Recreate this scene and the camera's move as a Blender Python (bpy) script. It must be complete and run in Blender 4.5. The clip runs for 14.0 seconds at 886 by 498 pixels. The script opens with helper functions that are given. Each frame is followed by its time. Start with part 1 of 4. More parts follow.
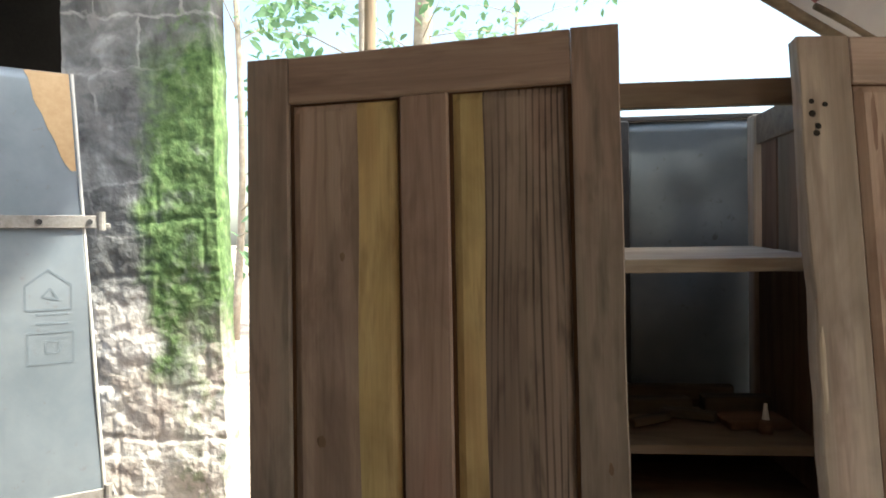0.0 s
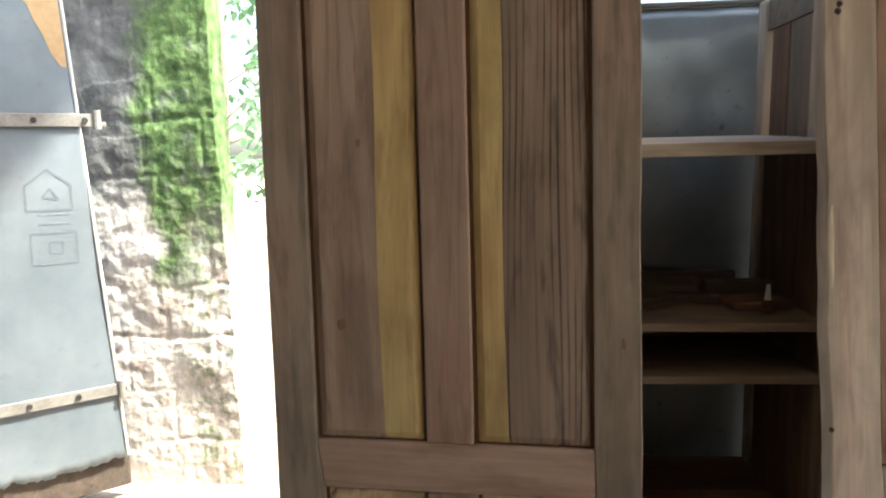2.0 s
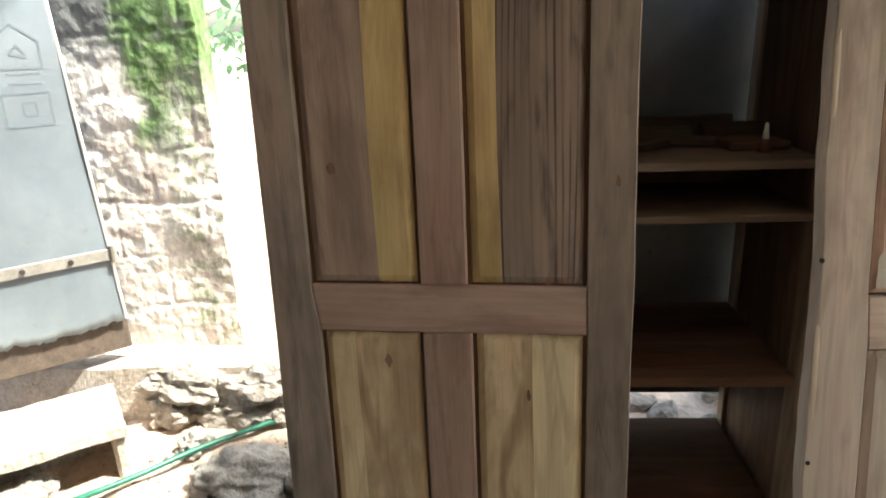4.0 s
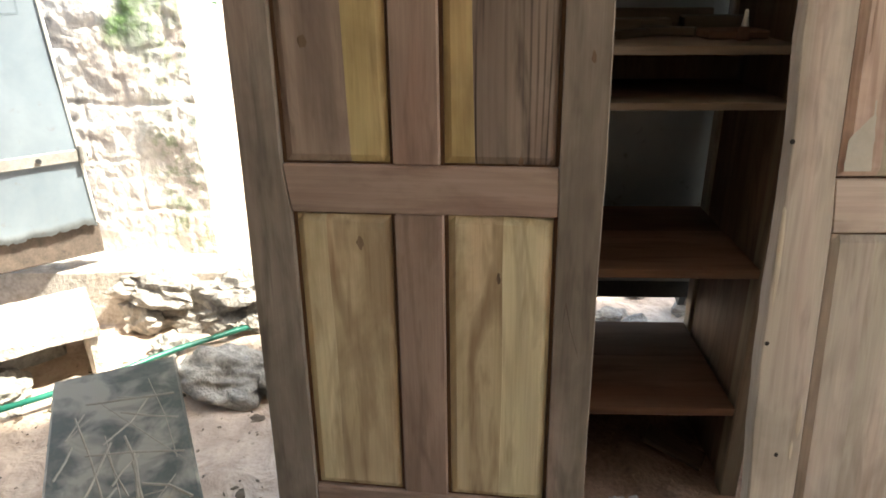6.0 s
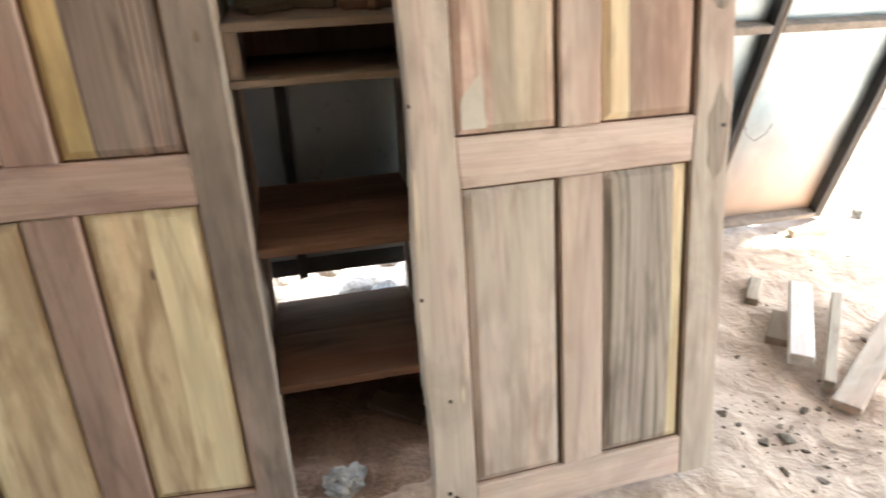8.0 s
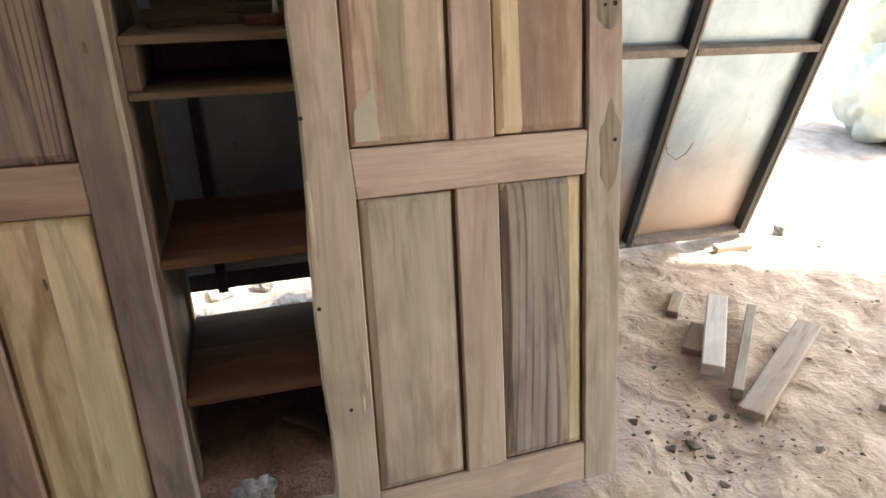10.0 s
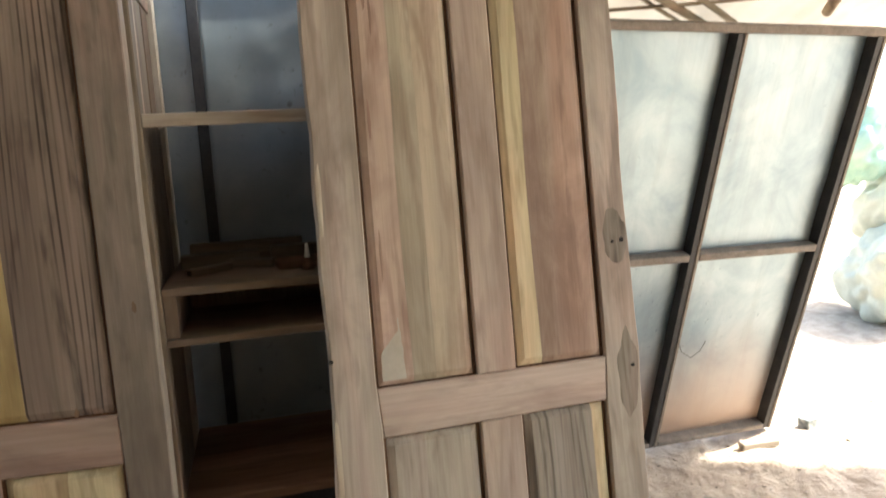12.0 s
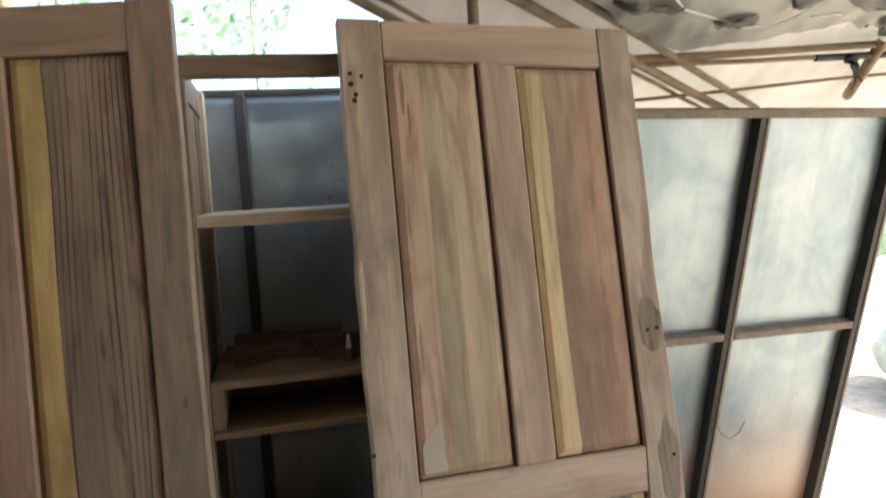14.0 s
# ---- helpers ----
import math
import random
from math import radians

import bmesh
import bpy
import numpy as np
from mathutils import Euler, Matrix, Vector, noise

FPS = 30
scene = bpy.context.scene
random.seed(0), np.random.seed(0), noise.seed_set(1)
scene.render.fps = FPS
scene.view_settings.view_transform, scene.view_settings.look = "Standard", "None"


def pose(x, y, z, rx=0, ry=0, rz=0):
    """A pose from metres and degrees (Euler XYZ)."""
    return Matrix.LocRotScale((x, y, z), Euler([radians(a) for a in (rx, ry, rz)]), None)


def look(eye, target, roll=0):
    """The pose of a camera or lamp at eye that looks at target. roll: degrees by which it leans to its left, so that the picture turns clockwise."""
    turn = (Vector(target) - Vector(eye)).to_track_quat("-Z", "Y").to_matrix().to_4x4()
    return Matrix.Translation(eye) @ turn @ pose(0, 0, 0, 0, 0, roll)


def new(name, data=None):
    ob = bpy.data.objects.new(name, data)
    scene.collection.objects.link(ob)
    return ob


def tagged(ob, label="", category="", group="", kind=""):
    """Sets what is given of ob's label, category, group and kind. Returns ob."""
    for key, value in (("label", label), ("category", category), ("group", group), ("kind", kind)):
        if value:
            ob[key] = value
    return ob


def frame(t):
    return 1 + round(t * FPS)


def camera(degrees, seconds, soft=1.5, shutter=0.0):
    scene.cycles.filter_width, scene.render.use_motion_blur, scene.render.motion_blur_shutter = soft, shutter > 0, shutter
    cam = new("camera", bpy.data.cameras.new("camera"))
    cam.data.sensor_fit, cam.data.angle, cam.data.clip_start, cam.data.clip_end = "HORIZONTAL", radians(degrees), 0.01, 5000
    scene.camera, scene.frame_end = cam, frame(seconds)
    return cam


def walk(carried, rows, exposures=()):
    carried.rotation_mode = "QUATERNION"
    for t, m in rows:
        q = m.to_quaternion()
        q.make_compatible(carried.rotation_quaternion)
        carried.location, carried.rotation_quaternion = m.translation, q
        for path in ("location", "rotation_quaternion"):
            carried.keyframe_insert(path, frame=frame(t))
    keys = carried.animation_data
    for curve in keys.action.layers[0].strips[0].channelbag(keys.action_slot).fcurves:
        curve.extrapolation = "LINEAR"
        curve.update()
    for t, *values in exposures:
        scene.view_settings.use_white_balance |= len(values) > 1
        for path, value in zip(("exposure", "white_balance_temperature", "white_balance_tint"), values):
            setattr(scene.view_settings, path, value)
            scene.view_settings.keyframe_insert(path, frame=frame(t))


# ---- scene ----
cam = camera(65.8, 14.0, soft=1.6, shutter=0.5)
PATH = [
    (0, (0.222, 0.123, 1.625), (0.077, 2.117, 1.599), -0.85),
    (0.5, (0.217, 0.121, 1.611), (0.114, 2.117, 1.540), -1.17),
    (1, (0.211, 0.108, 1.607), (0.141, 2.105, 1.533), -1.58),
    (1.5, (0.202, 0.094, 1.588), (0.151, 2.089, 1.451), -1.38),
    (2, (0.157, 0.102, 1.570), (0.053, 2.080, 1.291), -1.28),
    (2.5, (0.141, 0.109, 1.546), (0.011, 2.077, 1.212), -1.65),
    (3, (0.143, 0.111, 1.517), (0.034, 2.062, 1.091), -1.61),
    (3.5, (0.148, 0.110, 1.501), (0.056, 2.038, 0.978), -1.98),
    (4, (0.149, 0.114, 1.483), (0.069, 2.016, 0.867), -2.12),
    (4.2, (0.145, 0.116, 1.470), (0.065, 2.005, 0.818), -1.90),
    (6.3, (0.173, 0.069, 1.339), (0.160, 1.901, 0.536), -0.14),
    (6.5, (0.181, 0.065, 1.330), (0.201, 1.888, 0.507), -0.47),
    (7, (0.264, 0.045, 1.320), (0.412, 1.876, 0.527), -1.19),
    (7.5, (0.379, 0.057, 1.369), (0.651, 1.867, 0.562), -1.69),
    (8, (0.554, 0.042, 1.355), (0.985, 1.800, 0.505), -2.10),
    (8.2, (0.596, 0.022, 1.331), (1.069, 1.773, 0.488), -1.86),
    (10.3, (0.688, -0.044, 1.344), (1.235, 1.720, 0.576), -1.11),
    (10.5, (0.687, -0.046, 1.363), (1.249, 1.741, 0.661), -1.57),
    (11, (0.679, -0.047, 1.410), (1.257, 1.782, 0.846), -2.91),
    (11.5, (0.669, -0.048, 1.444), (1.235, 1.820, 1.011), -3.68),
    (12, (0.656, -0.051, 1.483), (1.221, 1.844, 1.181), -2.80),
    (12.5, (0.644, -0.054, 1.519), (1.247, 1.845, 1.343), -2.73),
    (13, (0.632, -0.058, 1.552), (1.232, 1.848, 1.477), -3.46),
    (13.5, (0.624, -0.088, 1.574), (1.186, 1.831, 1.582), -4.24),
    (14, (0.617, -0.086, 1.543), (1.128, 1.846, 1.447), -3.71),
]
EXPOSURE = [(0.0, 1.89, 6700, 2), (1.0, 2.15, 6700, 2), (3.0, 2.34, 6700, 2), (4.2, 2.28, 6750, 2), (6.5, 2.68, 6700, 2), (7.0, 2.92, 6550, 2), (7.5, 3.55, 6350, 2), (8.2, 3.58, 6350, 2), (10.3, 2.72, 6600, 1), (12.0, 2.63, 6550, 0), (13.0, 2.47, 6500, -1), (13.5, 2.38, 6450, -2), (14.0, 2.43, 6500, -1)]
walk(cam, [(t, look(eye, target, roll)) for t, eye, target, roll in PATH], EXPOSURE)


# ---------------- light ----------------
world = bpy.data.worlds.new("sky")
scene.world = world
world.use_nodes = True
wn = world.node_tree.nodes
sky = wn.new("ShaderNodeTexSky")
sky.sky_type, sky.sun_disc = "NISHITA", False
SUN_TO = Vector((0.55, -0.13, 0.825)).normalized()
sky.sun_elevation = math.asin(SUN_TO.z)
sky.sun_rotation = math.atan2(SUN_TO.x, SUN_TO.y)
sky.dust_density, sky.ozone_density = 3.0, 1.0
world.node_tree.links.new(sky.outputs[0], wn["Background"].inputs[0])
wn["Background"].inputs[1].default_value = 0.15
sun_data = bpy.data.lights.new("sun", "SUN")
sun_data.energy, sun_data.angle, sun_data.color = 4.0, radians(3.0), (1.0, 0.965, 0.91)
sun = new("sun", sun_data)
sun.matrix_world = look(SUN_TO * 20, (0, 0, 0))


# ---------------- materials ----------------
class Nodes:
    """A small builder for node materials."""

    def __init__(self, name):
        self.mat = bpy.data.materials.new(name)
        self.mat.use_nodes = True
        self.tree = self.mat.node_tree
        self.bsdf = self.tree.nodes["Principled BSDF"]

    def add(self, kind, **inputs):
        node = self.tree.nodes.new(kind)
        for key, value in inputs.items():
            self.put(node, key, value)
        return node

    def put(self, node, key, value):
        socket = node.inputs[int(key[1:]) if key[0] == "i" and key[1:].isdigit() else key]
        if isinstance(value, bpy.types.NodeSocket):
            self.tree.links.new(value, socket)
        else:
            socket.default_value = value

    def coords(self, scale=(1, 1, 1), shift=None):
        tex = self.add("ShaderNodeTexCoord")
        vec = tex.outputs["Object"]
        if shift:
            info = self.add("ShaderNodeObjectInfo")
            mul = self.add("ShaderNodeVectorMath", i0=vec, i1=(1, 1, 1))
            comb = self.add("ShaderNodeCombineXYZ")
            m = self.add("ShaderNodeMath", i0=info.outputs["Random"], i1=shift)
            m.operation = "MULTIPLY"
            for k in range(3):
                self.put(comb, f"i{k}", m.outputs[0])
            mul.operation = "ADD"
            self.put(mul, "i1", comb.outputs[0])
            vec = mul.outputs[0]
        mapping = self.add("ShaderNodeMapping", Vector=vec, Scale=scale)
        return mapping.outputs[0]

    def noise(self, vec, scale, detail=4.0, rough=0.55, distort=0.0):
        return self.add("ShaderNodeTexNoise", Vector=vec, Scale=scale, Detail=detail, Roughness=rough, Distortion=distort).outputs["Fac"]

    def ramp(self, fac, stops):
        node = self.add("ShaderNodeValToRGB", Fac=fac)
        el = node.color_ramp.elements
        while len(el) < len(stops):
            el.new(0.5)
        for e, (p, c) in zip(el, stops):
            e.position, e.color = p, (*c, 1) if len(c) == 3 else c
        return node.outputs["Color"]

    def mix(self, fac, a, b, how="MIX"):
        node = self.add("ShaderNodeMixRGB", Fac=fac)
        node.blend_type = how
        for key, v in (("Color1", a), ("Color2", b)):
            self.put(node, key, v if isinstance(v, bpy.types.NodeSocket) else (*v, 1))
        return node.outputs[0]

    def bump(self, height, strength, distance=0.002):
        node = self.add("ShaderNodeBump", Height=height, Strength=strength, Distance=distance)
        self.put(self.bsdf, "Normal", node.outputs[0])

    def done(self, color, rough, metal=0.0):
        self.put(self.bsdf, "Base Color", color if isinstance(color, bpy.types.NodeSocket) else (*color, 1))
        self.put(self.bsdf, "Roughness", rough)
        self.put(self.bsdf, "Metallic", metal)
        return self.mat


def wood(name, light, mid, dark, axis=2, stripe=0.5, across=16.0, stain=0.45, rough=0.62, straight=0.0, rings=13.0, gloss=0.2):
    """Planed bare wood, its grain along one axis. The year rings are level lines of a stretched noise:
    stripe says how dark they are, rings how many, straight how far they run in parallel."""
    n = Nodes(name)
    s = [across] * 3
    s[axis] = 1.1
    body = n.ramp(n.noise(n.coords(s, 7.3), 1.0, 4.0, 0.55, 0.8), [(0.34, mid), (0.6, light)])
    # year rings
    s = [5.0] * 3
    s[axis] = 0.75
    field = n.noise(n.coords(s, 9.1), 1.0, 1.5, 0.45)
    k = n.add("ShaderNodeMath", i0=field, i1=rings * 6.28)
    k.operation = "MULTIPLY"
    sep = n.add("ShaderNodeSeparateXYZ", Vector=n.coords((1, 1, 1), 3.0))
    par = n.add("ShaderNodeMath", i0=sep.outputs[0 if axis == 2 else 2], i1=straight * 6.28)
    par.operation = "MULTIPLY"
    both = n.add("ShaderNodeMath", i0=k.outputs[0], i1=par.outputs[0])
    wave = n.add("ShaderNodeMath", i0=both.outputs[0])
    wave.operation = "SINE"
    lines = n.ramp(wave.outputs[0], [(0.2, (0.12, 0.12, 0.12)), (0.95, (1, 1, 1))])
    s = [across * 2.2] * 3
    s[axis] = 1.6
    broken = n.ramp(n.noise(n.coords(s, 4.1), 1.0, 3.0, 0.6, 0.2), [(0.40, (1, 1, 1)), (0.60, (0.1, 0.1, 0.1))])
    mask = n.mix(1.0, lines, broken, "MULTIPLY")
    f = n.add("ShaderNodeMath", i0=mask, i1=stripe)
    f.operation = "MULTIPLY"
    col = n.mix(f.outputs[0], body, dark)
    # the tint drifts along and across the board
    s = [7.0] * 3
    s[axis] = 0.9
    drift = n.noise(n.coords(s, 5.9), 1.0, 2.0, 0.5, 0.5)
    col = n.mix(0.75, col, n.ramp(drift, [(0.34, (1.0, 0.84, 0.78)), (0.46, (1.0, 0.98, 0.95)), (0.55, (0.88, 0.90, 0.84)), (0.66, (0.74, 0.73, 0.71))]), "MULTIPLY")
    # smudges, dirty handling marks and pores
    s = [4.5] * 3
    s[axis] = 2.2
    blotch = n.ramp(n.noise(n.coords(s, 3.7), 1.0, 5.0, 0.65, 0.6), [(0.46, (0, 0, 0)), (0.66, (stain, stain, stain))])
    col = n.mix(blotch, col, dark)
    s = [26.0] * 3
    s[axis] = 4.0
    streak = n.ramp(n.noise(n.coords(s, 8.3), 1.0, 3.0, 0.6, 0.3), [(0.53, (0, 0, 0)), (0.70, (0.65, 0.65, 0.65))])
    col = n.mix(streak, col, dark)
    s = [11.0] * 3
    s[axis] = 3.4
    spot = n.ramp(n.add("ShaderNodeTexVoronoi", Vector=n.coords(s, 6.7), Scale=1.0).outputs["Distance"], [(0.03, (0.6, 0.6, 0.6)), (0.10, (0, 0, 0))])
    rare = n.ramp(n.noise(n.coords((2.3, 2.3, 2.3), 1.3), 1.0, 1.0, 0.5), [(0.56, (0, 0, 0)), (0.62, (1, 1, 1))])
    col = n.mix(n.mix(1.0, spot, rare, "MULTIPLY"), col, dark)
    s = [190.0] * 3
    s[axis] = 5.0
    fine = n.noise(n.coords(s, 2.0), 1.0, 2.0, 0.7)
    col = n.mix(0.3, col, n.ramp(fine, [(0.3, (0.6, 0.58, 0.56)), (0.65, (1, 1, 1))]), "MULTIPLY")
    high = n.add("ShaderNodeMath", i0=fine, i1=lines)
    n.bump(high.outputs[0], 0.16, 0.001)
    n.put(n.bsdf, "Specular IOR Level", gloss)
    return n.done(col, rough)


def speckled(name, low, high, scale, rough=0.85, bump=0.5, dist=0.006, fine=60.0, metal=0.0):
    """A rough mineral or dusty surface with variation at two scales."""
    n = Nodes(name)
    c = n.coords((1, 1, 1), 5.0)
    a = n.noise(c, scale, 6.0, 0.62, 0.4)
    b = n.noise(c, fine, 4.0, 0.65)
    col = n.mix(0.45, n.ramp(a, [(0.34, low), (0.66, high)]), n.ramp(b, [(0.3, low), (0.7, high)]))
    both = n.add("ShaderNodeMath", i0=a, i1=b)
    n.bump(both.outputs[0], bump, dist)
    return n.done(col, rough, metal)


M = {}
# bare wood of the two doors
M["stile_grey"] = wood("stile_grey_brown", (0.323, 0.271, 0.229), (0.245, 0.203, 0.169), (0.107, 0.087, 0.071), 2, 0.3)
M["stile_beige"] = wood("stile_grey_beige", (0.53, 0.454, 0.392), (0.419, 0.352, 0.3), (0.233, 0.189, 0.155), 2, 0.4, 12, 0.6)
M["rail_pink"] = wood("rail_pink_brown", (0.398, 0.297, 0.246), (0.319, 0.231, 0.188), (0.189, 0.126, 0.1), 0, 0.25, 12, 0.5)
M["rail_pale"] = wood("rail_pale_pink", (0.591, 0.483, 0.415), (0.498, 0.396, 0.334), (0.304, 0.226, 0.183), 0, 0.2, 12)
M["mullion_pink"] = wood("mullion_pink_brown", (0.387, 0.283, 0.232), (0.296, 0.21, 0.169), (0.159, 0.104, 0.08), 2, 0.4, 12, 0.5)
M["mullion_pale"] = wood("mullion_pale_pink", (0.572, 0.464, 0.397), (0.474, 0.374, 0.312), (0.285, 0.21, 0.168), 2, 0.3, 12)
M["board_pink"] = wood("board_pink_brown", (0.409, 0.313, 0.26), (0.318, 0.236, 0.191), (0.143, 0.099, 0.078), 2, 0.4, 9, 0.6)
M["board_yellow"] = wood("board_yellow", (0.55, 0.44, 0.226), (0.451, 0.347, 0.165), (0.253, 0.171, 0.083), 2, 0.3, 9, 0.4)
M["board_lemon"] = wood("board_pale_yellow", (0.70, 0.61, 0.41), (0.62, 0.515, 0.325), (0.33, 0.24, 0.14), 2, 0.35, 9, 0.4)
M["board_honey"] = wood("board_honey", (0.66, 0.55, 0.37), (0.55, 0.435, 0.275), (0.25, 0.168, 0.10), 2, 0.8, 8, 0.6, rings=9.0)
M["board_dark"] = wood("board_dark_striped", (0.329, 0.261, 0.217), (0.233, 0.179, 0.147), (0.053, 0.038, 0.031), 2, 0.9, 11, 0.4, straight=75.0, rings=5.0)
M["board_grey"] = wood("board_grey_striped", (0.44, 0.382, 0.327), (0.34, 0.29, 0.243), (0.13, 0.108, 0.09), 2, 0.85, 18, 0.3, straight=40.0, rings=10.0)
M["board_rose"] = wood("board_rose_beige", (0.615, 0.475, 0.394), (0.509, 0.379, 0.307), (0.244, 0.143, 0.114), 2, 0.4, 8, 0.75)
M["board_olive"] = wood("board_olive_beige", (0.604, 0.503, 0.394), (0.498, 0.403, 0.305), (0.286, 0.201, 0.146), 2, 0.6, 9, 0.55, rings=9.0)
M["board_tan"] = wood("board_warm_tan", (0.527, 0.413, 0.331), (0.425, 0.316, 0.243), (0.231, 0.147, 0.112), 2, 0.3, 6, 0.7)
M["board_sage"] = wood("board_grey_sage", (0.572, 0.503, 0.392), (0.466, 0.403, 0.307), (0.254, 0.196, 0.143), 2, 0.5, 10, 0.5)
M["board_ash"] = wood("board_ash_grey", (0.551, 0.482, 0.411), (0.451, 0.387, 0.324), (0.265, 0.212, 0.17), 2, 0.4, 9, 0.5)
M["knot"] = wood("knot_wood", (0.30, 0.255, 0.212), (0.235, 0.196, 0.16), (0.10, 0.076, 0.058), 2, 0.7, 40)
M["knot_brown"] = wood("brown_knot", (0.26, 0.182, 0.12), (0.19, 0.13, 0.085), (0.06, 0.04, 0.026), 2, 0.6, 40)
M["burn"] = wood("burn_streak", (0.42, 0.295, 0.235), (0.35, 0.238, 0.186), (0.22, 0.138, 0.106), 2, 0.4, 30)
M["wane"] = wood("pale_sapwood", (0.60, 0.52, 0.42), (0.50, 0.42, 0.33), (0.35, 0.28, 0.21), 2, 0.2, 20)
M["filler"] = speckled("wood_filler", (0.41, 0.375, 0.31), (0.50, 0.46, 0.385), 12, 0.8, 0.2, 0.001)
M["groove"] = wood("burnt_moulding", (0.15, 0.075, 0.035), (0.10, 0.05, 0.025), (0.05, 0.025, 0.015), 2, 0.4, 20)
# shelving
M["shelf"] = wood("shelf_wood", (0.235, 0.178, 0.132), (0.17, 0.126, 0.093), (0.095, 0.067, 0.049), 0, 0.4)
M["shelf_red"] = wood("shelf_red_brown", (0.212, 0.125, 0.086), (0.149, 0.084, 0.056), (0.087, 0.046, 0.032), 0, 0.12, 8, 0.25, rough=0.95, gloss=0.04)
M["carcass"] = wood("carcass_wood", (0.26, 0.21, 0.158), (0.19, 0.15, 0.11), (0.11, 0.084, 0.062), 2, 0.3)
# lighter copy of the carcass wood, with skylight put into its colour
M["carcass_lit"] = wood("carcass_lit_wood", (0.52, 0.45, 0.37), (0.43, 0.36, 0.29), (0.24, 0.185, 0.14), 2, 0.35)
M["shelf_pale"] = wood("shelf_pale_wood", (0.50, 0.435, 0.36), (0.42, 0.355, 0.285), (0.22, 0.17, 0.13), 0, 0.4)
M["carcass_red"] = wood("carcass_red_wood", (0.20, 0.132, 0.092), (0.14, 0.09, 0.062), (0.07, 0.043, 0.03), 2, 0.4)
M["pole"] = wood("weathered_pole", (0.36, 0.28, 0.19), (0.25, 0.19, 0.13), (0.14, 0.10, 0.07), 2, 0.3, 30)
M["bamboo"] = wood("dry_bamboo", (0.30, 0.245, 0.18), (0.215, 0.172, 0.125), (0.115, 0.09, 0.066), 0, 0.3, 30)
M["offcut"] = wood("sawn_offcut", (0.429, 0.372, 0.309), (0.351, 0.294, 0.238), (0.197, 0.154, 0.117), 0, 0.2, 20)
M["offcut_pale"] = wood("pale_offcut", (0.78, 0.79, 0.78), (0.66, 0.67, 0.66), (0.383, 0.34, 0.289), 0, 0.15, 20)
# metal
def tin(name, low, high, rust, amount, rough, metal):
    n = Nodes(name)
    c = n.coords((1, 1, 1), 3.0)
    a = n.noise(c, 3.0, 6.0, 0.6, 0.3)
    col = n.ramp(a, [(0.35, low), (0.65, high)])
    spots = n.ramp(n.noise(c, 26.0, 5.0, 0.7), [(0.62, (0, 0, 0)), (0.72, (amount, amount, amount))])
    col = n.mix(spots, col, rust)
    cloud = n.noise(c, 9.0, 4.0, 0.6)
    r = n.ramp(cloud, [(0.3, (rough - 0.1,) * 3), (0.7, (rough + 0.12,) * 3)])
    n.bump(n.noise(c, 2.5, 1.0, 0.4), 0.3, 0.006)
    return n.done(col, r, metal)


def screen_tin():
    """Galvanised sheet: dull clouds and dark specks; the ground's tan reflection is painted on its foot."""
    n = Nodes("galvanised_tin")
    c = n.coords((1, 1, 1), 3.0)
    col = n.ramp(n.noise(c, 3.2, 6.0, 0.62, 0.5), [(0.32, (0.22, 0.295, 0.345)), (0.5, (0.31, 0.385, 0.43)), (0.68, (0.40, 0.465, 0.50))])
    specks = n.ramp(n.noise(c, 42.0, 3.0, 0.6), [(0.66, (0, 0, 0)), (0.74, (0.75, 0.75, 0.75))])
    where = n.ramp(n.noise(c, 2.0, 2.0, 0.5), [(0.45, (0, 0, 0)), (0.65, (1, 1, 1))])
    col = n.mix(n.mix(1.0, specks, where, "MULTIPLY"), col, (0.07, 0.085, 0.09))
    runs = n.ramp(n.noise(n.coords((14.0, 14.0, 1.2), 3.0), 1.0, 4.0, 0.6), [(0.5, (0, 0, 0)), (0.75, (0.4, 0.4, 0.4))])
    col = n.mix(runs, col, (0.20, 0.24, 0.26))
    up = n.add("ShaderNodeSeparateXYZ", Vector=n.coords()).outputs[2]
    wob = n.add("ShaderNodeMath", i0=n.noise(n.coords((3.0, 3.0, 1.5)), 1.0, 5.0, 0.6), i1=0.30)
    wob.operation = "MULTIPLY"
    level = n.add("ShaderNodeMath", i0=up, i1=wob.outputs[0])
    # tan reflection of the ground, painted into the colour below a wavy level
    ground_reflection = n.ramp(n.add("ShaderNodeMapRange", Value=level.outputs[0], i1=0.78, i2=0.22).outputs[0], [(0.0, (0, 0, 0)), (1.0, (0.85, 0.85, 0.85))])
    col = n.mix(ground_reflection, col, (0.42, 0.27, 0.18))
    rough = n.ramp(n.noise(c, 8.0, 4.0, 0.6), [(0.3, (0.32, 0.32, 0.32)), (0.7, (0.50, 0.50, 0.50))])
    n.bump(n.noise(c, 2.5, 2.0, 0.45), 0.45, 0.008)
    dull = n.add("ShaderNodeMath", i0=ground_reflection, i1=-0.5)
    dull.operation = "MULTIPLY"
    metal = n.add("ShaderNodeMath", i0=dull.outputs[0], i1=0.6)
    return n.done(col, rough, metal.outputs[0])


